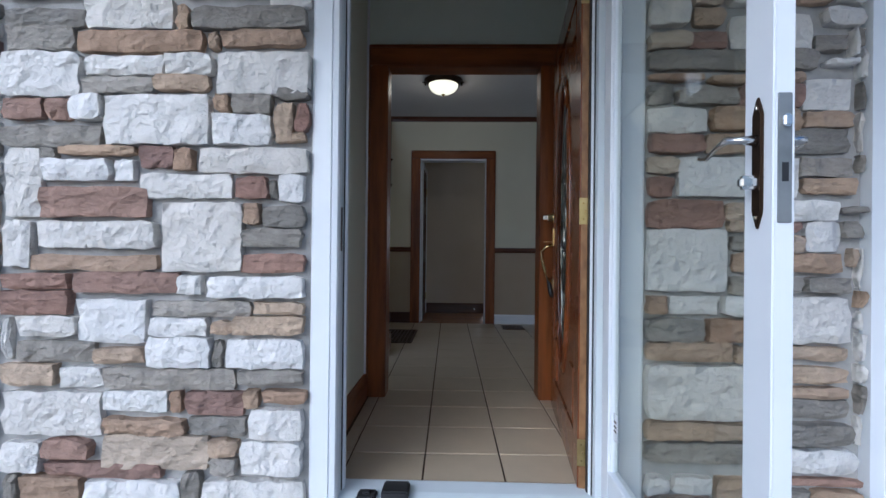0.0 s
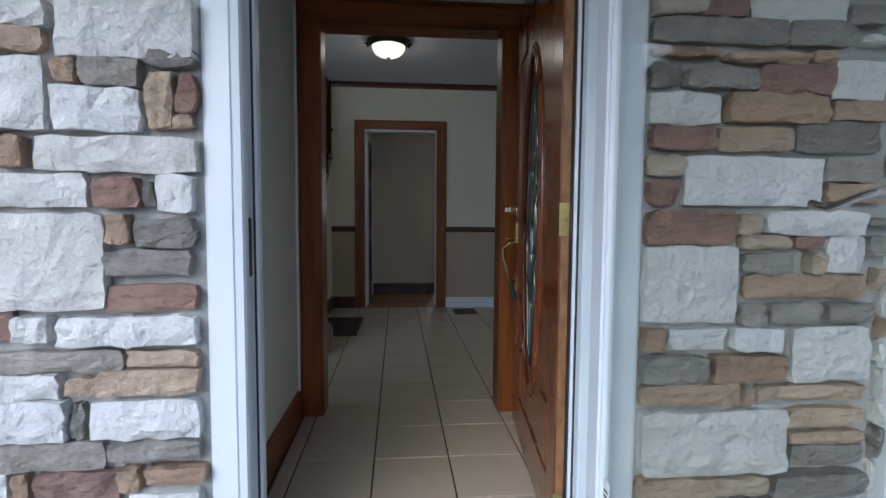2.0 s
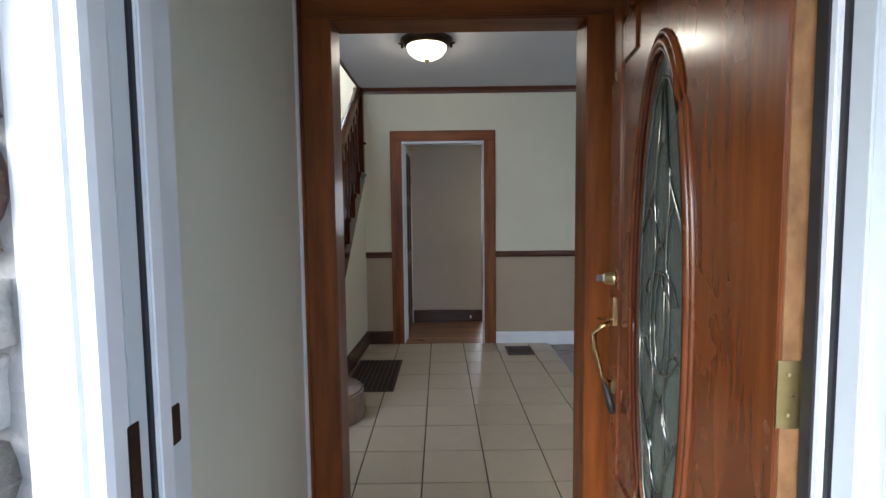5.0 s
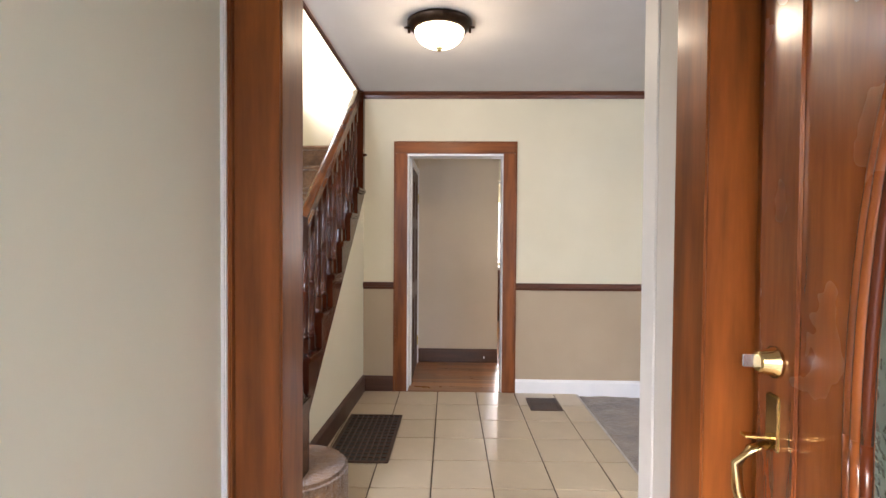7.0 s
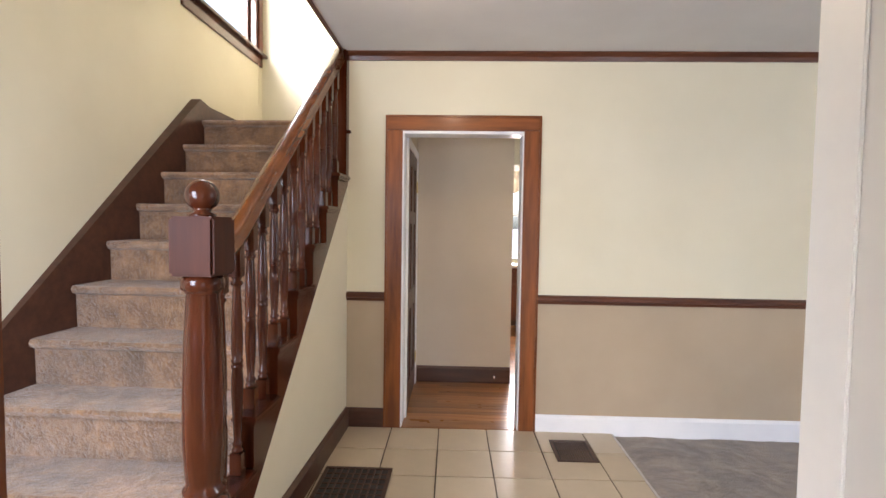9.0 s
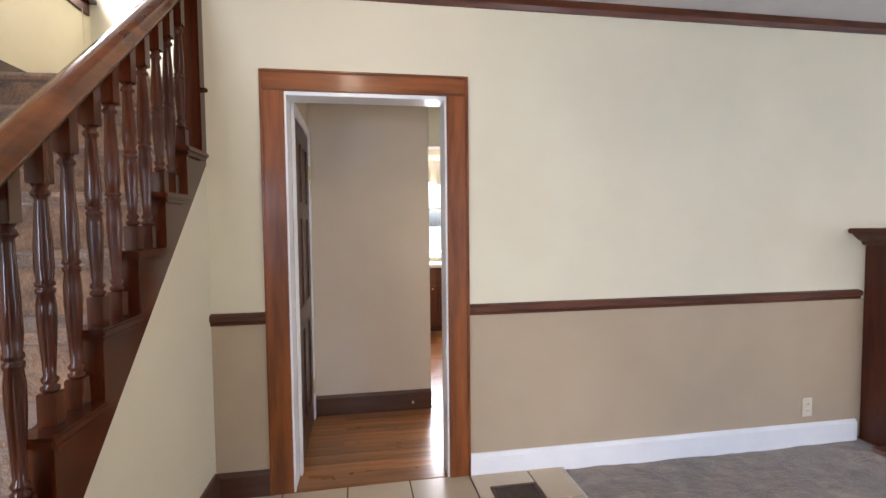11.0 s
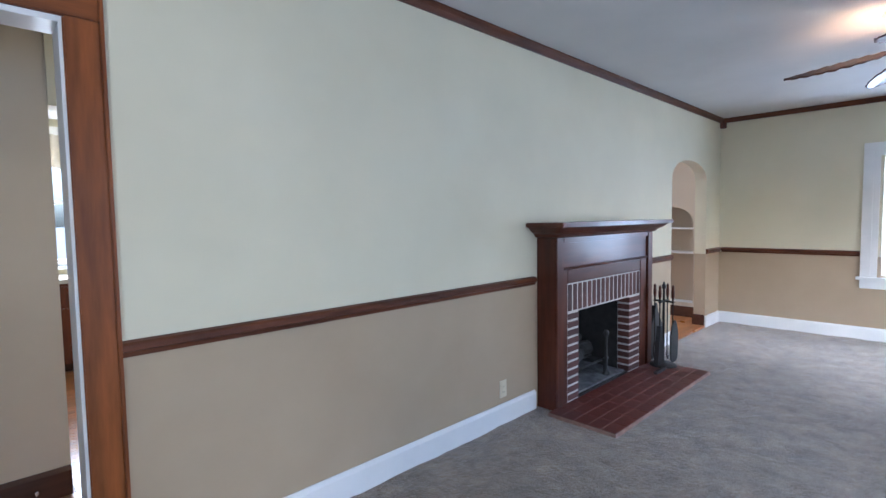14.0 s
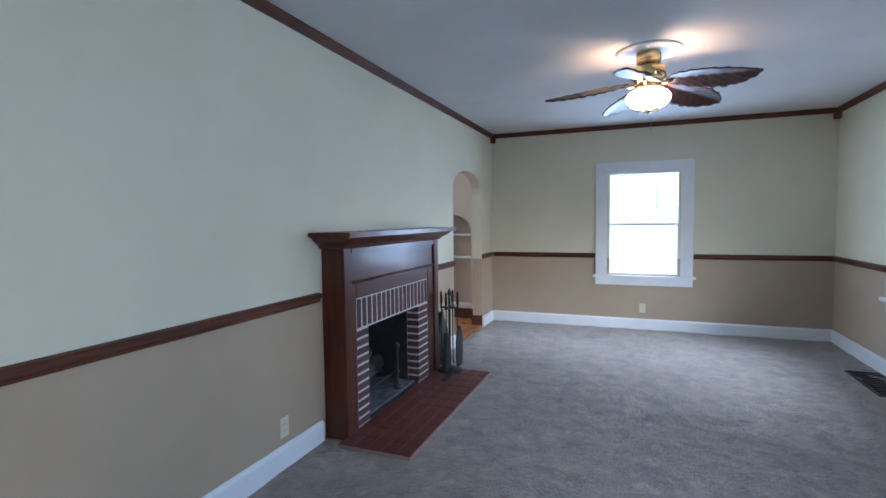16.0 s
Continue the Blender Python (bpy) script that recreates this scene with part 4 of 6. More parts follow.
part("post_button", lathe([(0.004, 0), (0.014, 0.004), (0.016, 0.012), (0.010, 0.022)], (BX + 0.055, BACK - 0.04, 2.02), 10), DARK["z"], stair)
# newel
newel = part("newel_post", boxes((NX - 0.072, NX + 0.072, NY - 0.072, NY + 0.072, 0.02, 0.555), bevel=0.008), DARK["z"], stair, "square newel base")
part("newel_head", boxes((NX - 0.066, NX + 0.066, NY - 0.066, NY + 0.066, 1.255, 1.425), bevel=0.008), NEWEL, newel, "square newel head")
part("turned_shaft", lathe([(0.050, 0.552), (0.066, 0.562), (0.070, 0.575), (0.064, 0.588), (0.048, 0.595), (0.060, 0.606), (0.062, 0.62), (0.05, 0.63), (0.054, 0.65), (0.060, 0.76), (0.060, 0.88), (0.053, 1.08), (0.046, 1.20), (0.050, 1.208), (0.060, 1.216), (0.060, 1.24), (0.05, 1.258)], (NX, NY, 0), 24), DARK["z"], newel, "turned newel shaft")
part("ball_finial", lathe([(0.035, 1.423), (0.038, 1.431), (0.022, 1.439), (0.025, 1.445)] + [(0.047 * math.sin(a), 1.486 - 0.047 * math.cos(a)) for a in [radians(30 + 12 * i) for i in range(12)]] + [(0.003, 1.533)], (NX, NY, 0), 24), DARK["z"], newel, "polished ball finial")
askew = Matrix.Translation((SIDEX, 4.5, 0)) @ Matrix.Rotation(radians(-1.6), 4, "Z") @ Matrix.Translation((-SIDEX, -4.5, 0))
stair.matrix_basis = askew @ stair.matrix_basis
under.matrix_basis = askew
solid("ceiling_edge_trim", boxes((STAIRX - 0.032, STAIRX - 0.016, 3.9, BACK, CEIL - 0.02, CEIL + 0.2)), DARK["y"], "dark trim along the stair opening", "trim", kind="structure")


# ---- windows ----
def window(name, x_in, axis, y0, y1, z0, z1, sign, frame_mat, label, casing=0.085, depth=0.15, apron=True, meet=True):
    """A double-hung window; axis x: it lies in a wall of constant x; sign: the way to the room."""
    w = thing(name, (x_in, (y0 + y1) / 2, z0) if axis == "x" else ((y0 + y1) / 2, x_in, z0), label, "window", kind="structure")

    def bx(u0, u1, a, b, c, d, bev=0.003):
        lo, hi = sorted((x_in + sign * u0, x_in + sign * u1))
        return boxes((lo, hi, a, b, c, d) if axis == "x" else (a, b, lo, hi, c, d), bevel=bev)

    for a, b in ((y0 - casing - 0.085, y0 - 0.085 + 0.0), (y1 + 0.085, y1 + 0.085 + casing)):
        part("side_casing", bx(-0.002, 0.024, a, b, z0 - 0.02, z1 + 0.06), frame_mat, w)
    part("head_casing", bx(-0.002, 0.026, y0 - casing - 0.085, y1 + casing + 0.085, z1 + 0.06, z1 + 0.155), frame_mat, w)
    for a, b in ((y0 - 0.085, y0 - 0.03), (y1 + 0.03, y1 + 0.085)):
        part("jamb", bx(-depth * 0.5, 0.012, a, b, z0 - 0.02, z1 + 0.06), frame_mat, w)
    part("head_jamb", bx(-depth * 0.5, 0.012, y0 - 0.03, y1 + 0.03, z1 + 0.015, z1 + 0.06), frame_mat, w)
    part("window_sill", bx(-depth * 0.6, 0.06, y0 - casing - 0.115, y1 + casing + 0.115, z0 - 0.05, z0 - 0.02), frame_mat, w)
    if apron:
        part("apron", bx(-0.002, 0.02, y0 - casing - 0.085, y1 + casing + 0.085, z0 - 0.145, z0 - 0.05), frame_mat, w)
    zm = (z0 + z1) / 2
    for nm, u, c, d in (("lower_sash", -0.05, z0 - 0.02, zm + 0.015), ("upper_sash", -0.085, zm - 0.015, z1 + 0.015)):
        s = part(nm, bx(u - 0.03, u, y0 - 0.03, y0 + 0.012, c, d), frame_mat, w)
        part("sash_stile", bx(u - 0.03, u, y1 - 0.012, y1 + 0.03, c, d), frame_mat, s)
        part("sash_rail", bx(u - 0.03, u, y0 + 0.012, y1 - 0.012, c, c + 0.03), frame_mat, s)
        part("sash_rail", bx(u - 0.03, u, y0 + 0.012, y1 - 0.012, d - 0.03, d), frame_mat, s)
        g = part("pane", bx(u - 0.018, u - 0.014, y0 + 0.012, y1 - 0.012, c + 0.03, d - 0.03, 0), CLEAR, s)
        g.visible_shadow = False
    return w


window("window_1", LIVX, "x", WY0, WY1, WZ0, WZ1, -1, WHITE, "white painted double-hung window in the side wall")
window("window_2", FRONT, "y", FWX0 + 0.1, FWX1 - 0.1, 0.69, 1.95, 1, WHITE, "white painted window in the living room front wall")
window("window_5", FRONT, "y", 1.84, 2.66, 0.69, 1.95, 1, WHITE, "white painted window beside the hall opening")
window("window_6", 3.0, "y", -1.50, -0.88, 0.94, 1.96, 1, DARK["x"], "dark brown wooden window beside the stair foot")
window("window_3", LEFTX, "x", SY0 + 0.09, SY1 - 0.09, SZ0 + 0.09, SZ1 - 0.09, 1, DARK["y"], "dark brown wooden stair window")
window("window_4", 10.05, "y", 0.84, 1.86, 1.01, 2.17, -1, WHITE, "white painted kitchen window", casing=0.03, apron=False)

# neighbouring house beyond the side window
nb = thing("neighbour_house", (11.5, 4.0, -0.5), "white sided neighbouring house beyond the window", "house")
part("wall", boxes((11.5, 11.7, -4, 12, -0.6, 6)), SIDING, nb, "white lapped siding")
for i in range(24):
    part("siding_board", boxes((11.475, 11.5, -4, 12, -0.5 + 0.25 * i, -0.262 + 0.25 * i)), SIDING, nb)
nw = part("window", boxes((11.44, 11.475, 3.26, 3.68, 1.58, 2.03), bevel=0.01), VINYL, nb)
part("pane", boxes((11.43, 11.441, 3.31, 3.63, 1.63, 1.98)), surface("far_pane", (0.42, 0.55, 0.60), (0.50, 0.62, 0.66), 3.0, 0.6, 0.0), nw)

# ---- fireplace ----
FX0, FX1, FY = 3.175, 4.755, 5.80
mantel = thing("mantelpiece", (3.94, 5.9, -0.02), "dark red-brown varnished wooden mantelpiece round a brick fireplace", "mantelpiece")
for x0, x1 in ((FX0, FX0 + 0.095), (FX1 - 0.095, FX1)):
    part("pilaster", boxes((x0, x1, FY, BACK - 0.001, -0.022, 1.22), bevel=0.006), MANTEL["z"], mantel)
for x0, x1 in ((FX0 + 0.095, 3.338), (4.532, FX1 - 0.095)):
    part("inner_stile", boxes((x0, x1, FY + 0.014, BACK - 0.001, -0.022, 0.985), bevel=0.004), MANTEL["z"], mantel)
part("inner_rail", boxes((3.338, 4.532, FY + 0.014, BACK - 0.001, 0.882, 0.985), bevel=0.004), MANTEL["x"], mantel)
part("rail_bead", tube([(FX0 + 0.095, FY + 0.012, 0.992), (FX1 - 0.095, FY + 0.012, 0.992)], 0.009, 8), MANTEL["x"], mantel)
part("frieze_panel", boxes((FX0 + 0.095, FX1 - 0.095, FY + 0.018, BACK - 0.001, 0.985, 1.18), bevel=0.003), MANTEL["x"], mantel, "glossy recessed frieze panel")
part("upper_rail", boxes((FX0 + 0.095, FX1 - 0.095, FY + 0.002, BACK - 0.001, 1.18, 1.22), bevel=0.005), MANTEL["x"], mantel)
bed = [(0, 1.22), (0.018, 1.225), (0.03, 1.245), (0.06, 1.26), (0.085, 1.28), (0.10, 1.295)]
cm = bmesh.new()
rings = [[cm.verts.new(p) for p in ((FX0 - d, BACK - 0.001, z), (FX0 - d, FY - d, z), (FX1 + d, FY - d, z), (FX1 + d, BACK - 0.001, z))] for d, z in bed]
for a, b in zip(rings, rings[1:]):
    for i in range(4):
        cm.faces.new((a[i], a[(i + 1) % 4], b[(i + 1) % 4], b[i]))
cm.faces.new(rings[0])
cm.faces.new(rings[-1])
bmesh.ops.recalc_face_normals(cm, faces=cm.faces)
part("crown", cm, MANTEL["x"], mantel, "stepped crown moulding")
part("shelf", boxes((FX0 - 0.135, FX1 + 0.135, FY - 0.135, BACK - 0.001, 1.296, 1.328), bevel=0.006), MANTEL["x"], mantel, "polished mantel shelf")

fire = thing("fireplace", (3.93, 5.95, 0), "dark red brick fireplace with pale mortar and a sooty firebox", "fireplace")
BX0, BX1, OX0, OX1, OZ1, BZ1 = 3.34, 4.53, 3.495, 4.325, 0.665, 0.88
FB = 6.42
part("mortar", boxes((BX0, OX0 - 0.004, FY + 0.019, 5.925, 0, OZ1), (OX1 + 0.004, BX1, FY + 0.019, 5.925, 0, OZ1), (BX0, BX1, FY + 0.019, 5.925, OZ1, BZ1)), PALEMORTAR, fire, "pale mortar")
part("firebox", boxes((OX0 - 0.1, OX0 - 0.002, 5.927, FB, 0, 0.9), (OX1 + 0.002, OX1 + 0.1, 5.927, FB, 0, 0.9), (OX0 - 0.1, OX1 + 0.1, FB, FB + 0.1, 0, 0.9), (OX0 - 0.1, OX1 + 0.1, 5.93, FB, 0.9, 1.0), (OX0 - 0.1, OX1 + 0.1, FY + 0.03, FB, -0.05, 0.008)), SOOT, fire, "sooty black firebox")
n_sol = 17
sw = (BX1 - BX0) / n_sol
bxm = bpy.data.meshes.new("soldier_brick")
b0 = boxes((-sw / 2 + 0.0085, sw / 2 - 0.0085, -0.012, 0.1, -0.098, 0.098), bevel=0.003)
b0.to_mesh(bxm)
b0.free()
bxm.materials.append(BRICK)


def piece(name, me, at, parent):
    ob = new(name, me)
    ob.parent = parent
    ob.matrix_basis = world_of(parent).inverted() @ Matrix.Translation(at)
    return ob


for i in range(n_sol):
    piece("brick", bxm, (BX0 + sw * (i + 0.5), FY + 0.028, (OZ1 + BZ1) / 2 + 0.002), fire)
ch = OZ1 / 11
for wname, x0, x1 in (("left", BX0, OX0), ("right", OX1, BX1)):
    me = bpy.data.meshes.new("brick")
    b0 = boxes((0.004, x1 - x0 - (0 if wname == "left" else 0.004), -0.012, 0.094, -ch / 2 + 0.008, ch / 2 - 0.008), bevel=0.003)
    if wname == "right":
        bmesh.ops.translate(b0, verts=b0.verts, vec=(-0.004, 0, 0))
    b0.to_mesh(me)
    b0.free()
    me.materials.append(BRICK)
    for i in range(11):
        piece("brick", me, (x0, FY + 0.028, ch * (i + 0.5)), fire)
part("ash", prism([(OX0 + 0.02, FY + 0.05), (OX1 - 0.02, FY + 0.05), (OX1 - 0.02, FB - 0.02), (OX0 + 0.02, FB - 0.02)], "z", 0.008, 0.022), ASH, fire, "grey ash on the firebox floor")
hearth = thing("hearth", (3.95, 5.5, 0), "dark red quarry tile hearth with pale joints", "hearth")
HX0, HX1, HY0, HY1 = 3.085, 4.80, 5.315, 5.815
part("hearth_bed", boxes((HX0, HX1, HY0, HY1, -0.04, 0.002)), surface("hearth_joint", (0.22, 0.13, 0.10), (0.34, 0.23, 0.19), 20.0, 0.9, 0.2, 120, 0.001), hearth)
nx, ny = 11, 5
tw, th = (HX1 - HX0) / nx, (HY1 - HY0) / ny
me = bpy.data.meshes.new("hearth_tile")
b0 = boxes((-tw / 2 + 0.003, tw / 2 - 0.003, -th / 2 + 0.003, th / 2 - 0.003, -0.006, 0.006), bevel=0.002)
b0.to_mesh(me)
b0.free()
me.materials.append(QUARRY)
for i in range(nx):
    for j in range(ny):
        piece("tile", me, (HX0 + tw * (i + 0.5), HY0 + th * (j + 0.5), 0.0), hearth)
# fire grate with the remains of logs
fg = thing("fire_grate", (3.9, 6.1, 0.02), "black iron fire grate with an andiron post", "fire grate")
for y in (5.96, 6.10, 6.24):
    part("bar", tube([(3.62, y, 0.13), (4.18, y, 0.13)], 0.010, 8), IRON, fg)
for x in (3.68, 4.12):
    part("runner", tube([(x, 5.90, 0.16), (x, 5.92, 0.13), (x, 6.30, 0.13), (x, 6.32, 0.16)], 0.010, 8), IRON, fg)
    part("leg", tube([(x, 5.94, 0.022), (x, 5.94, 0.13)], 0.009, 8), IRON, fg)
    part("leg", tube([(x, 6.28, 0.022), (x, 6.28, 0.13)], 0.009, 8), IRON, fg)
part("andiron_post", lathe([(0.03, 0.022), (0.03, 0.04), (0.012, 0.06), (0.010, 0.34), (0.018, 0.36), (0.024, 0.38), (0.016, 0.40), (0.004, 0.405)], (4.08, 5.90, 0), 12), IRON, fg, "turned iron andiron post")
rng = random.Random(4)
LOG = surface("charred_log", (0.008, 0.007, 0.0065), (0.05, 0.045, 0.04), 9.0, 0.9, 0.9, 25, 0.02)
for i, (x, y, z, a, r, l) in enumerate(((3.78, 6.05, 0.19, 12, 0.055, 0.40), (3.95, 6.16, 0.20, -8, 0.065, 0.46), (3.86, 6.10, 0.31, 20, 0.055, 0.36))):
    bm = lathe([(r * 0.9, -l / 2), (r, -l / 2 + 0.02), (r * 1.05, -0.05), (r * 0.95, l / 4), (r * 0.9, l / 2)], segs=10)
    for v in bm.verts:
        v.co.x *= 1 + rng.uniform(-0.12, 0.12)
        v.co.y *= 1 + rng.uniform(-0.12, 0.12)
    bm.transform(Matrix.Translation((x, y, z)) @ Matrix.Rotation(radians(a), 4, "Z") @ Matrix.Rotation(radians(90), 4, "Y"))
    solid("log", bm, LOG, "charred grey split log on the fire grate", "log", "logs in the fireplace")

# fireside tools
TX, TY = 4.72, 5.68
ts = thing("fireplace_tool_set", (TX, TY, 0.006), "black wrought iron fireside tool stand with brush, shovel and poker", "fireplace tools")
part("base", lathe([(0.115, 0.006), (0.115, 0.014), (0.10, 0.022), (0.03, 0.03), (0.012, 0.05)], (TX, TY, 0), 20), IRON, ts)
part("pole", lathe([(0.010, 0.05), (0.010, 0.70), (0.016, 0.71), (0.018, 0.73), (0.010, 0.75), (0.004, 0.77)], (TX, TY, 0), 10), IRON, ts)
part("hook_bar", boxes((TX - 0.10, TX + 0.10, TY - 0.012, TY + 0.012, 0.585, 0.60), (TX - 0.012, TX + 0.012, TY - 0.09, TY + 0.09, 0.585, 0.60), bevel=0.003), IRON, ts)
for nm, dx, dy in (("brush", -0.085, 0.0), ("shovel", 0.0, -0.08), ("poker", 0.085, 0.0), ("tongs", 0.0, 0.08)):
    x, y = TX + dx, TY + dy
    t = part(nm, lathe([(0.005, 0.20), (0.005, 0.60), (0.009, 0.61), (0.009, 0.62)], (x, y, 0), 10), IRON, ts)
    part("handle", lathe([(0.008, 0.62), (0.013, 0.64), (0.014, 0.69), (0.009, 0.71), (0.013, 0.725), (0.003, 0.745)], (x, y, 0), 10), MANTEL["z"], t, "turned dark wooden handle")
    if nm == "brush":
        part("bristles", prism([(x - 0.075, 0.035), (x + 0.06, 0.035), (x + 0.045, 0.22), (x + 0.018, 0.38), (x - 0.018, 0.38), (x - 0.05, 0.22)], "y", y - 0.018, y + 0.018), BLACK, t, "black bristles")
    elif nm == "shovel":
        part("scoop", prism([(x - 0.075, 0.09), (x - 0.04, 0.055), (x + 0.04, 0.055), (x + 0.075, 0.09), (x + 0.085, 0.30), (x + 0.05, 0.39), (x + 0.015, 0.43), (x - 0.015, 0.43), (x - 0.05, 0.39), (x - 0.085, 0.30)], "y", y - 0.02, y - 0.008, 0.003), IRON, t)
    elif nm == "poker":
        part("point", tube([(x, y, 0.20), (x, y, 0.07), (x + 0.02, y, 0.045), (x + 0.035, y, 0.07)], [0.005, 0.006, 0.006, 0.003], 8), IRON, t)
    else:
        part("jaw", tube([(x, y, 0.22), (x + 0.025, y, 0.14), (x, y, 0.05)], 0.005, 8), IRON, t)
        part("jaw", tube([(x, y, 0.22), (x - 0.025, y, 0.14), (x, y, 0.05)], 0.005, 8), IRON, t)
bel = thing("bellows", (4.86, 5.80, 0), "dark leather and wood bellows leaning on the wall", "bellows")
bel_pts = [(4.875 + (u - 4.875) * 1.5, v * 1.05) for u, v in ((4.80, 0.02), (4.93, 0.02), (4.97, 0.14), (4.95, 0.32), (4.89, 0.44), (4.875, 0.52), (4.855, 0.52), (4.84, 0.44), (4.79, 0.32), (4.77, 0.14))]
part("board", prism(bel_pts, "y", 5.80, 5.815, 0.004), BLACK, bel)
part("board", prism(bel_pts, "y", 5.85, 5.865, 0.004), BLACK, bel)
part("leather", prism([(4.875 + (u - 4.875) * 0.88, 0.25 + (v - 0.25) * 0.9) for u, v in bel_pts], "y", 5.815, 5.85), IRON, bel, "folded dark leather")

solid("hearth_brush", boxes((4.40, 4.58, 5.60, 5.635, 0.0065, 0.028), (4.58, 4.66, 5.61, 5.625, 0.010, 0.022), bevel=0.004), IRON, "small black hearth brush lying on the red tiles", "brush")

# ---- lamps ----
LX, LY = 0.003, 4.62
lamp = thing("ceiling_lamp", (LX, LY, CEIL), "lit bronze flush ceiling lamp with an alabaster glass bowl", "ceiling lamp")
part("base_ring", lathe([(0.155, CEIL - 0.001), (0.188, CEIL - 0.006), (0.188, CEIL - 0.018), (0.170, CEIL - 0.030), (0.160, CEIL - 0.045), (0.146, CEIL - 0.052)], (LX, LY, 0), 36), BRONZE, lamp, "dark bronze ring")
bowl = [(0.144 * math.cos(a), CEIL - 0.048 - 0.098 * math.sin(a)) for a in [radians(9 * i) for i in range(10)]] + [(0.006, CEIL - 0.146)]
g1 = part("glass_bowl", lathe(bowl, (LX, LY, 0), 36), LAMPGLASS, lamp, "lit alabaster glass bowl")
g1.visible_shadow = False
part("finial", lathe([(0.020, CEIL - 0.141), (0.020, CEIL - 0.148), (0.011, CEIL - 0.153), (0.014, CEIL - 0.160), (0.005, CEIL - 0.166)], (LX, LY, 0), 14), OLDBRASS, lamp, "bronze finial")
for ang in (radians(180), 0.0, radians(90)):
    cx, cy = LX + 0.176 * math.cos(ang), LY + 0.176 * math.sin(ang)
    part("thumb_screw", boxes((cx - 0.028, cx + 0.028, cy - 0.006, cy + 0.006, CEIL - 0.034, CEIL - 0.022), (cx - 0.008, cx + 0.008, cy - 0.008, cy + 0.008, CEIL - 0.06, CEIL - 0.03), bevel=0.003), BRONZE, lamp)
bulb("hall_bulb", (LX, LY, CEIL - 0.10), 3.1, (1.0, 0.78, 0.52), 0.06)

FCX, FCY = 4.38, 4.02
fan = thing("ceiling_fan", (FCX, FCY, CEIL), "brass ceiling fan with dark leaf blades and lit glass shade", "ceiling fan")
part("medallion", lathe([(0.20, CEIL - 0.001), (0.225, CEIL - 0.004), (0.215, CEIL - 0.016), (0.17, CEIL - 0.012), (0.15, CEIL - 0.02), (0.08, CEIL - 0.016)], (FCX, FCY, 0), 40), WHITE, fan, "white plaster ceiling medallion")
part("canopy", lathe([(0.085, CEIL - 0.012)] + [(0.074 + (0.010 if i % 2 else 0), CEIL - 0.018 - 0.009 * i) for i in range(9)] + [(0.055, CEIL - 0.105)], (FCX, FCY, 0), 32), BRASS, fan, "ribbed brass canopy")
part("motor", lathe([(0.055, CEIL - 0.10), (0.105, CEIL - 0.115), (0.118, CEIL - 0.13), (0.118, CEIL - 0.19), (0.10, CEIL - 0.205), (0.07, CEIL - 0.24)], (FCX, FCY, 0), 32), BRASS, fan, "brass motor housing")
BZ = CEIL - 0.23
half = [(0.0, 0.022), (0.06, 0.08), (0.16, 0.125), (0.27, 0.142), (0.38, 0.128), (0.48, 0.09), (0.545, 0.042), (0.585, 0.0)]


def leaf_blade():
    """A carved leaf: two lobes that sag from a raised midrib, with grooves for veins."""
    bm = bmesh.new()
    rows = []
    nu, nv = 26, 8
    for i in range(nu + 1):
        u = 0.585 * i / nu
        w = float(np.interp(u, [p[0] for p in half], [p[1] for p in half])) * (1 + 0.05 * math.sin(u * 62))
        row = []
        for j in range(-nv, nv + 1):
            v = j / nv
            z = 0.010 - 0.030 * abs(v) * (w / 0.135) - 0.078 * (u / 0.585) ** 1.4 + 0.004 * math.sin(90 * (u - 0.13 * abs(v)))
            row.append((bm.verts.new((0.13 + u, v * w, z)), bm.verts.new((0.13 + u, v * w, z - 0.008))))
        rows.append(row)
    for a, b in zip(rows, rows[1:]):
        for j in range(2 * nv):
            bm.faces.new((a[j][0], b[j][0], b[j + 1][0], a[j + 1][0])).smooth = True
            bm.faces.new((a[j][1], a[j + 1][1], b[j + 1][1], b[j][1])).smooth = True
        for j in (0, 2 * nv):
            bm.faces.new((a[j][0], a[j][1], b[j][1], b[j][0]))
    bm.faces.new([p[0] for p in rows[0]] + [p[1] for p in rows[0]][::-1])
    bmesh.ops.recalc_face_normals(bm, faces=bm.faces)
    return bm


for i in range(5):
    m = Matrix.Translation((FCX, FCY, BZ)) @ Matrix.Rotation(radians(99 - 72 * i), 4, "Z") @ Matrix.Rotation(radians(-14), 4, "X")
    bm = leaf_blade()
    bm.transform(m)
    b = part("blade", bm, LEAF, fan, "dark carved leaf blade")
    bm = tube([(0.08, 0, -0.006), (0.12, 0, -0.014), (0.19, 0, -0.004)], [0.012, 0.014, 0.008], 8)
    bm.transform(m)
    part("blade_arm", bm, BRASS, b, "brass blade arm")
part("light_collar", lathe([(0.07, BZ - 0.008), (0.085, BZ - 0.02), (0.085, BZ - 0.04), (0.05, BZ - 0.05)], (FCX, FCY, 0), 28), BRASS, fan)
tulip = bmesh.new()
rings = []
prof = [(0.085, -0.035), (0.125, -0.055), (0.145, -0.085), (0.138, -0.125), (0.105, -0.16), (0.055, -0.18), (0.01, -0.185)]
for r, z in prof:
    rings.append([tulip.verts.new((FCX + r * (1 + 0.05 * math.cos(8 * 2 * math.pi * i / 48)) * math.cos(2 * math.pi * i / 48), FCY + r * (1 + 0.05 * math.cos(8 * 2 * math.pi * i / 48)) * math.sin(2 * math.pi * i / 48), BZ + z)) for i in range(48)])
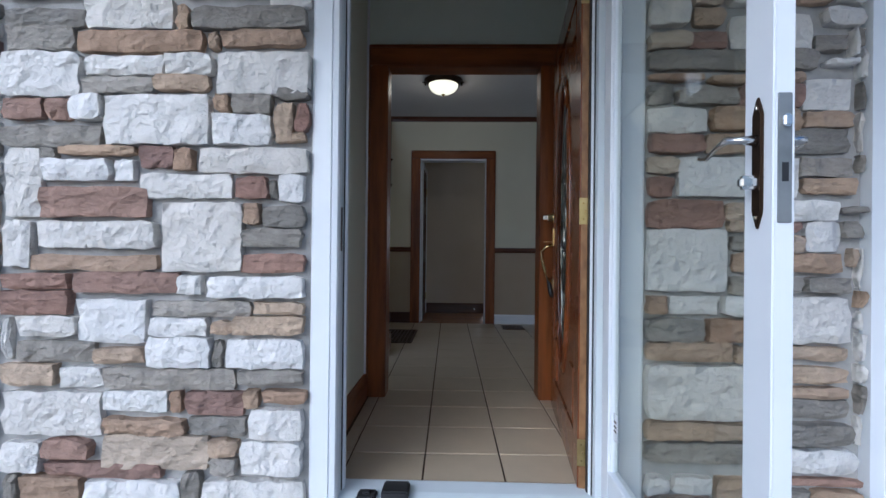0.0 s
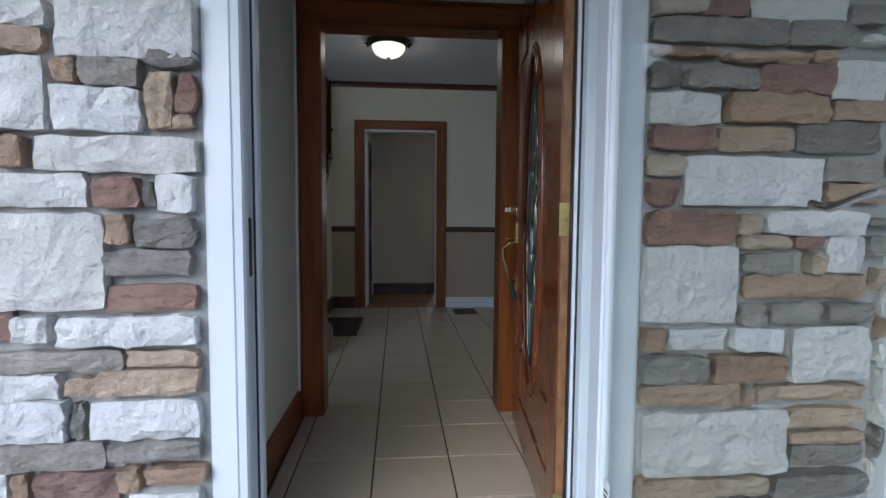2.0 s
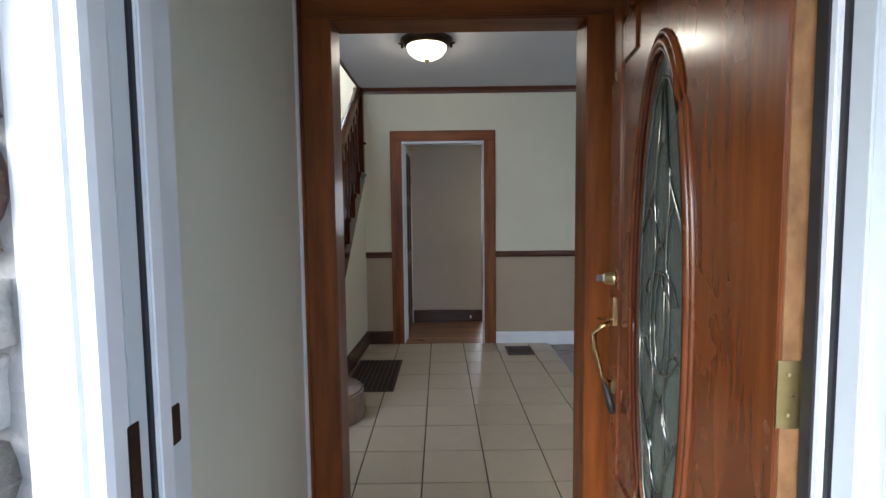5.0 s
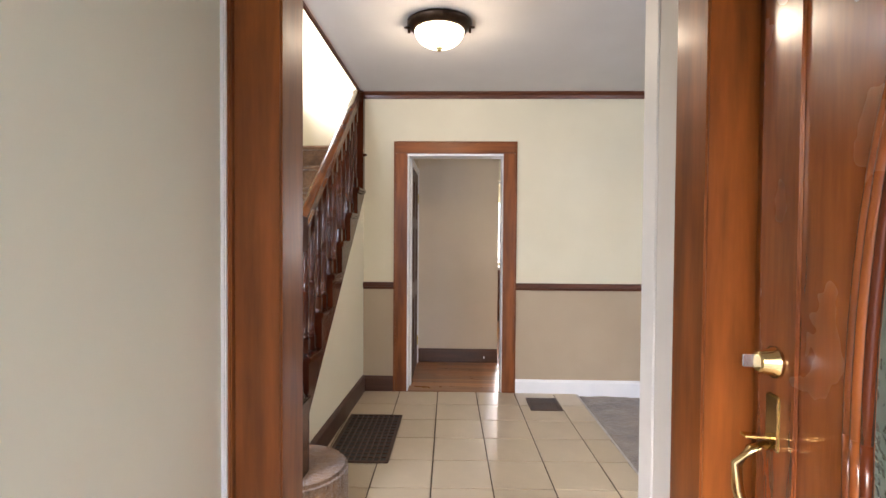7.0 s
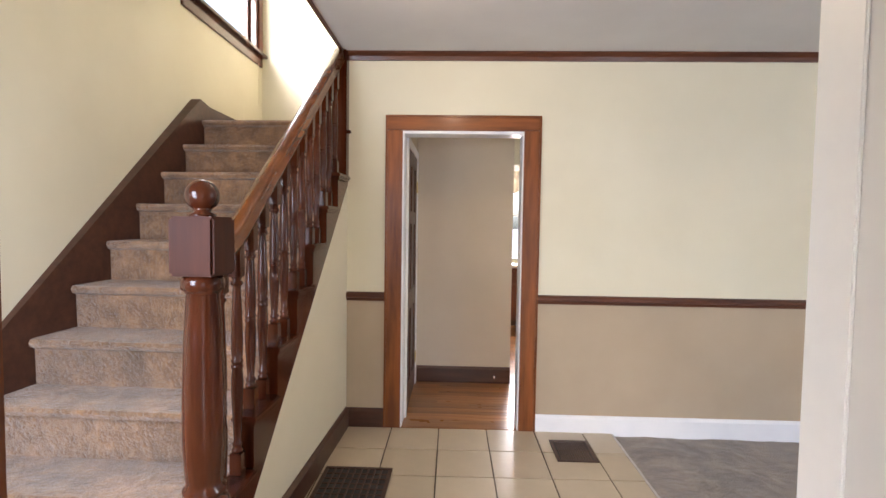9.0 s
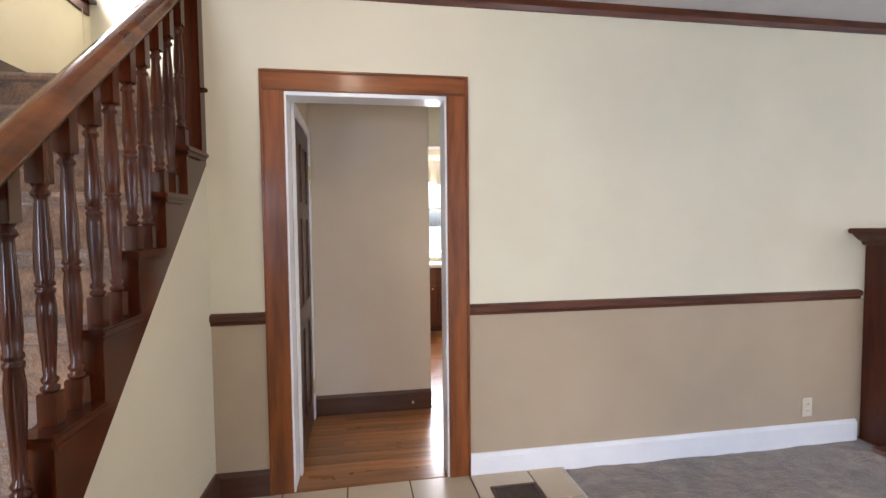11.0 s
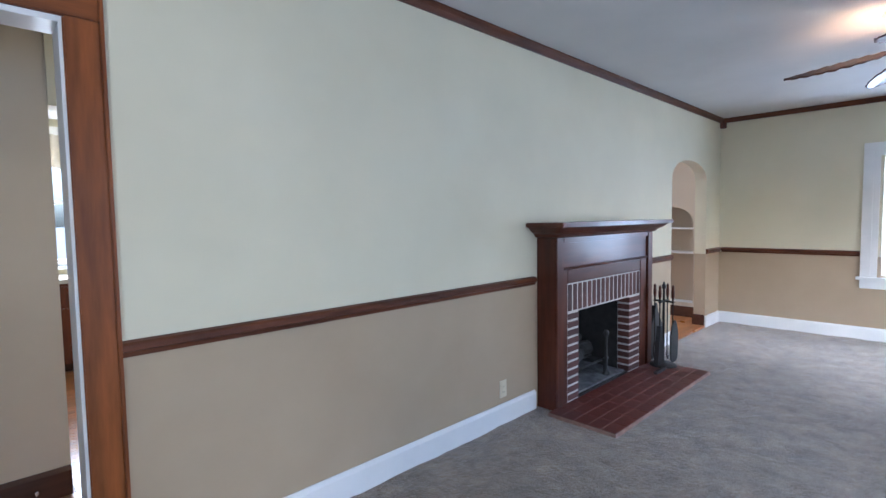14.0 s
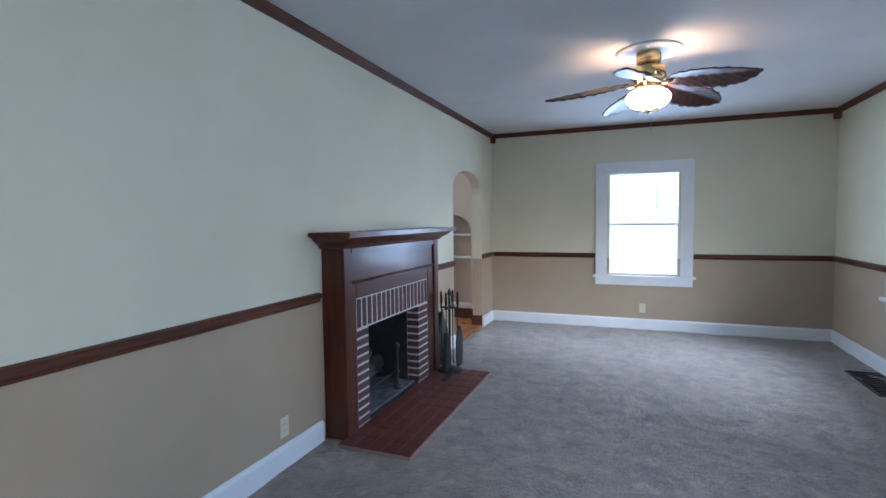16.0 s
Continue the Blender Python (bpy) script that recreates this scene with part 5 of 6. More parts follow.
for a, b in zip(rings, rings[1:]):
    for i in range(48):
        tulip.faces.new((a[i], a[(i + 1) % 48], b[(i + 1) % 48], b[i])).smooth = True
tulip.faces.new(rings[-1])
bmesh.ops.recalc_face_normals(tulip, faces=tulip.faces)
g2 = part("glass_shade", tulip, FANGLASS, fan, "lit fluted glass shade")
g2.visible_shadow = False
part("finial", lathe([(0.022, BZ - 0.182), (0.026, BZ - 0.19), (0.012, BZ - 0.20), (0.004, BZ - 0.212)], (FCX, FCY, 0), 12), OLDBRASS, fan)
for i in range(5):
    a = radians(20 + 72 * i)
    part("leaf_clip", tube([(FCX + 0.02 * math.cos(a), FCY + 0.02 * math.sin(a), BZ - 0.19), (FCX + 0.06 * math.cos(a), FCY + 0.06 * math.sin(a), BZ - 0.186), (FCX + 0.10 * math.cos(a), FCY + 0.10 * math.sin(a), BZ - 0.168)], [0.004, 0.010, 0.002], 6), OLDBRASS, fan, "brass leaf clip")
for dx, l in ((-0.02, 0.10), (0.02, 0.13)):
    part("pull_chain", tube([(FCX + dx, FCY - 0.02, BZ - 0.18), (FCX + dx, FCY - 0.02, BZ - 0.19 - l)], 0.0015, 6), CHROME, fan)
# the open top of the shade throws the bulb's light on the ceiling
for i in range(3):
    a = radians(50 + 120 * i)
    x, y = FCX + 0.108 * math.cos(a), FCY + 0.108 * math.sin(a)
    fb = new("fan_bulb", bpy.data.lights.new("fan_bulb", "SPOT"))
    fb.data.energy, fb.data.color, fb.data.shadow_soft_size = 2.8, (1.0, 0.52, 0.22), 0.02
    fb.data.spot_size, fb.data.spot_blend = radians(150), 0.6
    fb.matrix_world = look((x, y, BZ - 0.05), (x + 0.05 * math.cos(a), y + 0.05 * math.sin(a), CEIL))


# ---- floor grilles ----
def grille(name, x0, x1, y0, y1, nx, ny, label, metal=GRATE):
    g = thing(name, ((x0 + x1) / 2, (y0 + y1) / 2, 0), label, "floor grille")
    f = 0.022
    # flat black sheet on the floor paints the darkness between the bars
    part("well", boxes((x0 + 0.01, x1 - 0.01, y0 + 0.01, y1 - 0.01, 0.0005, 0.002)), BLACK, g, "black sheet for the shade in the duct")
    part("frame", boxes((x0, x1, y0, y0 + f, 0.001, 0.009), (x0, x1, y1 - f, y1, 0.001, 0.009), (x0, x0 + f, y0 + f, y1 - f, 0.001, 0.009), (x1 - f, x1, y0 + f, y1 - f, 0.001, 0.009), bevel=0.002), metal, g)
    for i in range(1, nx):
        x = x0 + f + (x1 - x0 - 2 * f) * i / nx
        part("bar", boxes((x - 0.0045, x + 0.0045, y0 + f, y1 - f, 0.002, 0.008)), metal, g)
    for j in range(1, ny):
        y = y0 + f + (y1 - y0 - 2 * f) * j / ny
        part("cross_bar", boxes((x0 + f, x1 - f, y - 0.004, y + 0.004, 0.0025, 0.0072)), metal, g)
    return g


grille("return_grille", -0.665, -0.28, 4.60, 5.375, 9, 14, "large brown metal air return grille in the tile floor")
grille("floor_register", 0.695, 0.945, 5.52, 5.81, 14, 2, "small brown metal heating register in the tile floor")
dk = grille("floor_grille", 5.27, 5.97, 2.05, 2.31, 12, 4, "dark metal floor grille in the carpet by the wall", IRON)
dk.matrix_basis = Matrix.Translation((0, 0, -0.022)) @ dk.matrix_basis


# ---- outlets ----
def outlet(at, rz, label):
    o = thing("outlet", pose(*at, 0, 0, rz), label, "outlet", "wall outlets")
    lpart("plate", boxes((-0.036, 0.036, -0.006, 0, -0.058, 0.058), bevel=0.002), PLATE, o)
    for z in (-0.02, 0.02):
        r = lpart("socket", boxes((-0.016, 0.016, -0.008, -0.005, z - 0.013, z + 0.013), bevel=0.002), PLATE, o)
        for x in (-0.006, 0.006):
            lpart("slot", boxes((x - 0.001, x + 0.001, -0.0085, -0.0078, z - 0.005, z + 0.005)), BLACK, r)
    return o


outlet((2.78, BACK, 0.215), 0, "ivory duplex outlet on the tan wall")
outlet((LIVX, 4.0, 0.25), -90, "ivory duplex outlet under the window")
solid("door_bumper", boxes((0.41, 0.425, 6.955, 6.981, 0.045, 0.07), bevel=0.004), CHROME, "small metal door stop on the dark baseboard", "door stop")
cable = solid("blind_cord", tube([(LEFTX + 0.02, 7.36, 2.95), (LEFTX + 0.022, 7.36, 2.7), (LEFTX + 0.03, 7.34, 2.55)], 0.003, 6), PLATE, "thin cord hanging below the stair window", "cord")

# ---- passage door, kitchen, arch niche ----
pd = thing("panel_door", (-0.30, 6.55, 0), "dark brown panelled wooden door in the passage, closed", "door")
part("slab", boxes((-0.335, -0.305, 6.18, 6.90, 0.005, 1.985)), BROWNBASE, pd)
for y0, y1 in ((6.18, 6.28), (6.49, 6.59), (6.80, 6.90)):
    part("stile", boxes((-0.306, -0.293, y0, y1, 0.005, 1.985), bevel=0.003), BROWNBASE, pd)
for z0, z1 in ((0.005, 0.2), (0.75, 0.9), (1.42, 1.52), (1.87, 1.985)):
    for y0, y1 in ((6.28, 6.49), (6.59, 6.80)):
        part("rail", boxes((-0.306, -0.293, y0, y1, z0, z1), bevel=0.003), BROWNBASE, pd)
for z in (0.25, 1.74):
    part("hinge", boxes((-0.296, -0.284, 6.885, 6.915, z - 0.05, z + 0.05), bevel=0.003), OLDBRASS, pd, "brass hinge")
trim("door_casing", boxes((-0.30, -0.285, 6.905, 6.985, 0, 2.05), (-0.30, -0.285, BACK2 + 0.02, 6.175, 0, 2.05), (-0.30, -0.285, 6.175, 6.905, 1.99, 2.05), bevel=0.003), WHITE, "white casing of the passage door")
cab = thing("kitchen_cabinet", (1.3, 9.75, 0), "dark red-brown wooden kitchen base cabinet", "cabinet")
part("body", boxes((0.58, 2.3, 9.52, 10.04, 0.08, 0.83), bevel=0.004), CABINET, cab)
for i in range(4):
    x = 0.60 + 0.42 * i
    dr = part("door", boxes((x, x + 0.40, 9.495, 9.522, 0.12, 0.60), bevel=0.006), CABINET, cab)
    part("knob", lathe([(0.006, 0), (0.012, 0.012), (0.004, 0.02)], (x + 0.35, 9.49, 0.55), 10), BRASS, dr)
    part("drawer", boxes((x, x + 0.40, 9.495, 9.522, 0.63, 0.80), bevel=0.006), CABINET, cab)
part("plinth", boxes((0.58, 2.3, 9.58, 10.04, -0.01, 0.08)), BROWNBASE, cab)
solid("worktop", boxes((0.57, 2.32, 9.46, 10.045, 0.83, 0.87), bevel=0.006), COUNTER, "pale kitchen worktop under the window", "worktop")

val = bmesh.new()
cols = []
for i in range(49):
    x = 0.78 + 1.14 * i / 48
    y = 9.985 + 0.018 * math.sin(i * 1.3)
    drop = 1.93 + 0.02 * math.cos(i * 0.65)
    cols.append([val.verts.new(p) for p in ((x, y, 2.24), (x, y, drop), (x, y + 0.004, drop), (x, y + 0.004, 2.24))])
for a, b in zip(cols, cols[1:]):
    for k in range(4):
        val.faces.new((a[k], b[k], b[(k + 1) % 4], a[(k + 1) % 4])).smooth = True
val.faces.new(cols[0])
val.faces.new(cols[-1])
bmesh.ops.recalc_face_normals(val, faces=val.faces)
solid("valance", val, surface("cream_cloth", (0.62, 0.56, 0.46), (0.70, 0.64, 0.54), 12.0, 0.9, 0.3, 200, 0.001), "gathered cream cloth valance over the kitchen window", "curtain")

ni = thing("arched_niche", (7.15, 6.52, 0.19), "built-in beige arched niche with white shelves", "niche", kind="structure")
npts = [(6.25, 2.4), (6.25, 1.24)] + [(6.525 - 0.275 * math.cos(math.pi * i / 12), 1.24 + 0.23 * math.sin(math.pi * i / 12)) for i in range(1, 12)] + [(6.80, 1.24), (6.80, 2.4)]
part("arch_head", prism(npts, "x", 7.1, 7.2), BEIGE, ni)
part("back", boxes((7.31, 7.35, 6.15, 6.9, 0, 2.0), (7.2, 7.31, 6.15, 6.25, 0, 2.0), (7.2, 7.31, 6.80, 6.9, 0, 2.0), (7.2, 7.31, 6.25, 6.80, 1.9, 2.0), (7.2, 7.31, 6.25, 6.80, 0.1, 0.17)), BEIGE, ni)
for z in (0.17, 0.85, 1.175):
    part("shelf", boxes((7.105, 7.31, 6.252, 6.798, z, z + 0.022), bevel=0.003), WHITE, ni)
trim("baseboard", boxes((7.08, 7.10, BACK2 + 0.002, 7.13, 0, 0.14), bevel=0.003), BROWNBASE, "dark brown wooden baseboard in the nook")
trim("baseboard", boxes((AX1 - 0.018, AX1 - 0.001, BACK + 0.002, BACK2 + 0.01, -0.01, 0.13), bevel=0.003), BROWNBASE, "dark brown wooden baseboard in the arch")
solid("arch_threshold", boxes((AX0, AX1, BACK - 0.005, BACK2 + 0.01, -0.03, 0.0), bevel=0.003), HARDWOOD, "wooden threshold in the arch", "threshold", kind="structure")
solid("door_threshold", boxes((-0.30, 0.50, BACK - 0.01, BACK2 + 0.01, -0.012, 0.003), bevel=0.002), HARDWOOD, "wooden threshold in the doorway", "threshold", kind="structure")

# ---- hardwood planks beyond the back wall ----
boards = thing("hardwood_floor", (1.0, 8.0, 0), "honey-coloured hardwood strip floor", "floor", kind="structure")
rng = random.Random(11)
meshes = {}


def plank(x, y, l):
    key = round(l, 2)
    if key not in meshes:
        me = bpy.data.meshes.new("plank")
        b = boxes((0, key - 0.001, 0.0005, 0.0565, -0.012, 0.0), bevel=0.0008)
        b.to_mesh(me)
        b.free()
        me.materials.append(HARDWOOD)
        meshes[key] = me
    piece("plank", meshes[key], (x, y, 0), boards)


for j in range(61):
    y = BACK2 + 0.01 + 0.057 * j
    x, xmax = -0.42 if y < 6.95 else 0.57, 1.62
    while x < xmax:
        l = min(round(rng.choice((0.35, 0.6, 0.8, 1.0, 1.2)), 2), round(xmax - x, 2))
        if l < 0.05:
            break
        plank(x, y, l)
        x += l
rest = bmesh.new()
for i in range(38):
    block(rest, 5.06 + 0.057 * i, 5.1165 + 0.057 * i - 0.001, BACK2 + 0.01, 7.14, -0.012, 0.0)
solid("nook_floor", rest, HARDWOOD, "honey-coloured strip floor behind the arch", "floor", kind="structure")

# ---- floor tiles ----
floor = thing("floor", pose(0.016, 2.055, 0, 0, 0, 0.8), "beige ceramic tile floor with brown joints", "floor", kind="structure")
TW, TX0, TY0 = 0.3285, -0.005, 2.055 - 0.3255
TD = 0.3255
tmesh = {}


def tile(x0, x1, y0, y1):
    key = (round(x1 - x0, 3), round(y1 - y0, 3))
    if key not in tmesh:
        me = bpy.data.meshes.new("tile")
        b = boxes((0.0042, key[0] - 0.0042, 0.0042, key[1] - 0.0042, -0.008, 0.0), bevel=0.0015)
        b.to_mesh(me)
        b.free()
        me.materials.append(TILE)
        tmesh[key] = me
    ob = new("tile", tmesh[key])
    ob.parent = floor
    ob.location = (x0 - TX0, y0 - 2.055, 0)


for j in range(13):
    y0 = max(TY0 + TD * j, 1.79)
    y1 = min(TY0 + TD * (j + 1), BACK)
    for i in range(-6, 4):
        x0, x1 = TX0 + TW * i, min(TX0 + TW * (i + 1), 1.128 + 0.014 * (y0 - 2.055))
        if y0 < 2.8:
            x0, x1 = max(x0, -0.40), min(x1, 0.80)
        elif y0 > 4.3:
            x0 = max(x0, SIDEX)
        x0 = max(x0, LEFTX)
        if x1 - x0 > 0.02 and y1 - y0 > 0.02:
            tile(x0, x1, y0, y1)
solid("carpet_edge", prism([(1.145, 0), (1.16, -0.002), (1.175, -0.022), (1.145, -0.022)], "y", 3.72, BACK - 0.02), PALEMORTAR, "pale bevelled tile edge along the carpet", "trim", kind="structure")

# ---- stone facing ----
CELL, STEP = 0.0360, 0.030
KINDS = {"W": STONE_WHITE, "G": STONE_GREY, "T": STONE_TAN, "R": STONE_RED}
rng = random.Random(21)


def stone_mesh(w, h, depth, kind):
    """A split-faced stone: a broken front with chipped, uneven edges."""
    nu, nv = max(4, min(8, round(w / 0.045))), max(3, min(6, round(h / 0.035)))
    tilt, rise, seed = rng.uniform(-0.012, 0.012), rng.uniform(-0.012, 0.006), rng.uniform(0, 90)
    bm = bmesh.new()
    grid = []
    for i in range(nu + 1):
        row = []
        for j in range(nv + 1):
            u, v = i / nu, j / nv
            edge = i in (0, nu) or j in (0, nv)
            x, z = 0.004 + u * (w - 0.008), 0.004 + v * (h - 0.008)
            jx, jz = (0.005, 0.004) if edge else (0.30 * w / nu, 0.30 * h / nv)
            x, z = x + rng.uniform(-jx, jx), z + rng.uniform(-jz, jz)
            if i in (0, nu) and j in (0, nv):
                x += (1 if i == 0 else -1) * rng.uniform(0.001, 0.006)
                z += (1 if j == 0 else -1) * rng.uniform(0.001, 0.005)
            rough = 0.011 * noise.noise((x * 11 + seed, 0.0, z * 11)) + 0.006 * noise.noise((x * 31, seed, z * 31))
            y = -depth + tilt * (u - 0.5) + rise * (v - 0.5) + rough + (rng.uniform(0.004, 0.011) if edge else rng.uniform(-0.002, 0.002))
            row.append(bm.verts.new((x, y, z)))
        grid.append(row)
    for i in range(nu):
        for j in range(nv):
            bm.faces.new((grid[i][j], grid[i + 1][j], grid[i + 1][j + 1], grid[i][j + 1]))
    loop = [grid[i][0] for i in range(nu + 1)] + [grid[nu][j] for j in range(1, nv + 1)] + [grid[i][nv] for i in range(nu - 1, -1, -1)] + [grid[0][j] for j in range(nv - 1, 0, -1)]
    back = [bm.verts.new((v.co.x, 0.012, v.co.z)) for v in loop]
    for a in range(len(loop)):
        k = (a + 1) % len(loop)
        bm.faces.new((loop[a], back[a], back[k], loop[k]))
    bmesh.ops.recalc_face_normals(bm, faces=bm.faces)
    me = bpy.data.meshes.new("stone")
    bm.to_mesh(me)
    bm.free()
    me.materials.append(KINDS[kind])
    return me


def facing_wall(name, x0, x1, z0, z1):
    """The mortar bed of a stone facing, and a grid of what is still bare."""
    base = thing(name, ((x0 + x1) / 2, STONE, z0), "ledgestone facing of white, grey, tan and brown stones", "wall", kind="structure")
    part("mortar_bed", boxes((x0, x1, STONE - 0.012, STONE - 0.001, z0, z1)), MORTAR, base, "pointed grey mortar")
    nx, nz = round((x1 - x0) / STEP), round((z1 - z0) / CELL)
    return base, x0, x1, z0, (x1 - x0) / nx, np.zeros((nx, nz), bool)


def lay_band(wall, kinds, stones):
    """One band of stones, each given by its left and lower edge, width and height."""
    base, x0, x1, z0, sx, used = wall
    for kind, (x, z, w, h) in zip(kinds, stones):
        a, b = max(x, x0 + 0.002), min(x + w, x1 - 0.002)
        if b - a < 0.03:
            continue
        piece("stone", stone_mesh(b - a + 0.004, h + 0.004, rng.uniform(0.042, 0.062), kind), (a - 0.002, STONE, z - 0.002), base)
        for i in range(used.shape[0]):
            for k in range(used.shape[1]):
                if a - 0.022 < x0 + (i + 0.5) * sx < b + 0.022 and z - 0.024 < z0 + (k + 0.5) * CELL < z + h + 0.024:
                    used[i, k] = True


def fill_wall(wall):
    """Small stones in the gaps and beyond the known ones."""
    base, x0, x1, z0, sx, used = wall
    nx, nz = used.shape
    for k in range(nz):
        for i in range(nx):
            if used[i, k]:
                continue
            run = 1
            while i + run < nx and not used[i + run, k]:
                run += 1
            kind = rng.choices("WGTR", (0.44, 0.24, 0.22, 0.10))[0]
            w = min(run, rng.choice((3, 4, 5, 6, 7, 8, 10)))
            if run - w in (1, 2):
                w = run if run <= 10 else w - 2
            hmax = rng.choice((2, 2, 3, 3, 4) if kind == "W" else (2, 2, 2, 3))
            h = 1
            while h < hmax and k + h < nz and not used[i:i + w, k + h].any():
                h += 1
            used[i:i + w, k:k + h] = True
            if w * h >= 2:
                piece("stone", stone_mesh(w * sx - 0.005, h * CELL - 0.006, rng.uniform(0.042, 0.062), kind), (x0 + i * sx + 0.0025, STONE, z0 + k * CELL + 0.003), base)


left_wall = facing_wall("stone_wall_left", -1.80, -0.374, -0.04, 1.98)
lay_band(left_wall, "GTWWGRWGWTRTWWTGRWTTTWG", (
        (-1.47, -0.03, 0.05, 0.12), (-1.4, -0.03, 0.22, 0.12), (-1.17, -0.03, 0.35, 0.11), (-0.74, -0.02, 0.36, 0.11), (-0.81, -0, 0.06, 0.12), (-1.32, 0.08, 0.43, 0.06),
        (-1.47, 0.1, 0.14, 0.11), (-0.72, 0.11, 0.1, 0.06), (-0.61, 0.11, 0.22, 0.12), (-1.11, 0.12, 0.39, 0.12), (-1.33, 0.15, 0.18, 0.07), (-0.72, 0.17, 0.1, 0.06),
        (-1.47, 0.23, 0.36, 0.16), (-0.58, 0.23, 0.19, 0.11), (-1.1, 0.24, 0.29, 0.06), (-0.8, 0.24, 0.21, 0.07), (-0.81, 0.31, 0.21, 0.09), (-1.11, 0.32, 0.24, 0.08),
        (-0.87, 0.32, 0.05, 0.08), (-0.6, 0.34, 0.06, 0.07), (-0.53, 0.36, 0.15, 0.05), (-1.27, 0.4, 0.16, 0.08), (-1.11, 0.4, 0.48, 0.08)))
lay_band(left_wall, "TGWGWGTWWWWTTRGTWRWRWTR", (
        (-1.48, 0.41, 0.2, 0.08), (-0.62, 0.42, 0.23, 0.06), (-0.95, 0.48, 0.23, 0.11), (-0.72, 0.48, 0.04, 0.1), (-0.67, 0.48, 0.28, 0.11), (-1.43, 0.49, 0.29, 0.08),
        (-1.14, 0.49, 0.18, 0.06), (-1.48, 0.5, 0.03, 0.15), (-1.21, 0.56, 0.26, 0.16), (-1.43, 0.58, 0.22, 0.08), (-0.94, 0.59, 0.21, 0.07), (-0.72, 0.6, 0.08, 0.05),
        (-0.64, 0.6, 0.25, 0.07), (-1.48, 0.66, 0.25, 0.09), (-0.93, 0.66, 0.35, 0.06), (-0.57, 0.67, 0.18, 0.05), (-0.73, 0.73, 0.34, 0.08), (-1.22, 0.74, 0.38, 0.08),
        (-0.84, 0.74, 0.09, 0.07), (-1.48, 0.75, 0.24, 0.06), (-0.9, 0.82, 0.29, 0.25), (-1.38, 0.82, 0.46, 0.06), (-0.62, 0.82, 0.23, 0.07)))
lay_band(left_wall, "WWWGGTWRWWRGWWWTRGTGWWT", (
        (-1.48, 0.83, 0.11, 0.17), (-1.36, 0.9, 0.19, 0.1), (-1.17, 0.9, 0.25, 0.1), (-0.61, 0.91, 0.21, 0.07), (-0.54, 0.98, 0.15, 0.08), (-0.61, 0.99, 0.06, 0.08),
        (-1.48, 1.01, 0.14, 0.25), (-1.34, 1.01, 0.39, 0.11), (-0.49, 1.07, 0.1, 0.1), (-0.98, 1.08, 0.33, 0.09), (-0.64, 1.08, 0.12, 0.08), (-0.52, 1.08, 0.03, 0.07),
        (-1.34, 1.14, 0.25, 0.08), (-1.08, 1.14, 0.08, 0.08), (-0.77, 1.17, 0.39, 0.09), (-0.86, 1.18, 0.07, 0.08), (-0.99, 1.19, 0.13, 0.08), (-1.34, 1.22, 0.05, 0.04),
        (-1.28, 1.23, 0.28, 0.04), (-1.49, 1.26, 0.37, 0.08), (-1.11, 1.27, 0.38, 0.18), (-0.72, 1.27, 0.21, 0.11), (-0.5, 1.28, 0.07, 0.14)))
lay_band(left_wall, "TRRRWGTGWGWTWWTGTTWTGGW", (
        (-0.5, 1.28, 0.11, 0.04), (-0.43, 1.32, 0.05, 0.1), (-1.49, 1.36, 0.15, 0.08), (-1.33, 1.36, 0.09, 0.08), (-1.24, 1.36, 0.12, 0.09), (-0.65, 1.38, 0.14, 0.07),
        (-0.72, 1.39, 0.06, 0.06), (-0.5, 1.43, 0.12, 0.05), (-1.49, 1.44, 0.29, 0.16), (-1.19, 1.45, 0.26, 0.06), (-0.71, 1.45, 0.34, 0.15), (-0.93, 1.46, 0.19, 0.06),
        (-1.2, 1.52, 0.3, 0.07), (-0.89, 1.52, 0.17, 0.07), (-1.22, 1.6, 0.46, 0.08), (-1.49, 1.61, 0.26, 0.09), (-0.74, 1.61, 0.04, 0.06), (-0.7, 1.62, 0.3, 0.06),
        (-1.18, 1.68, 0.31, 0.12), (-0.86, 1.68, 0.05, 0.09), (-0.8, 1.68, 0.41, 0.08), (-1.49, 1.69, 0.3, 0.07), (-0.52, 1.76, 0.14, 0.07)))
fill_wall(left_wall)
right_wall = facing_wall("stone_wall_right", 0.803, 1.543, -0.04, 1.98)
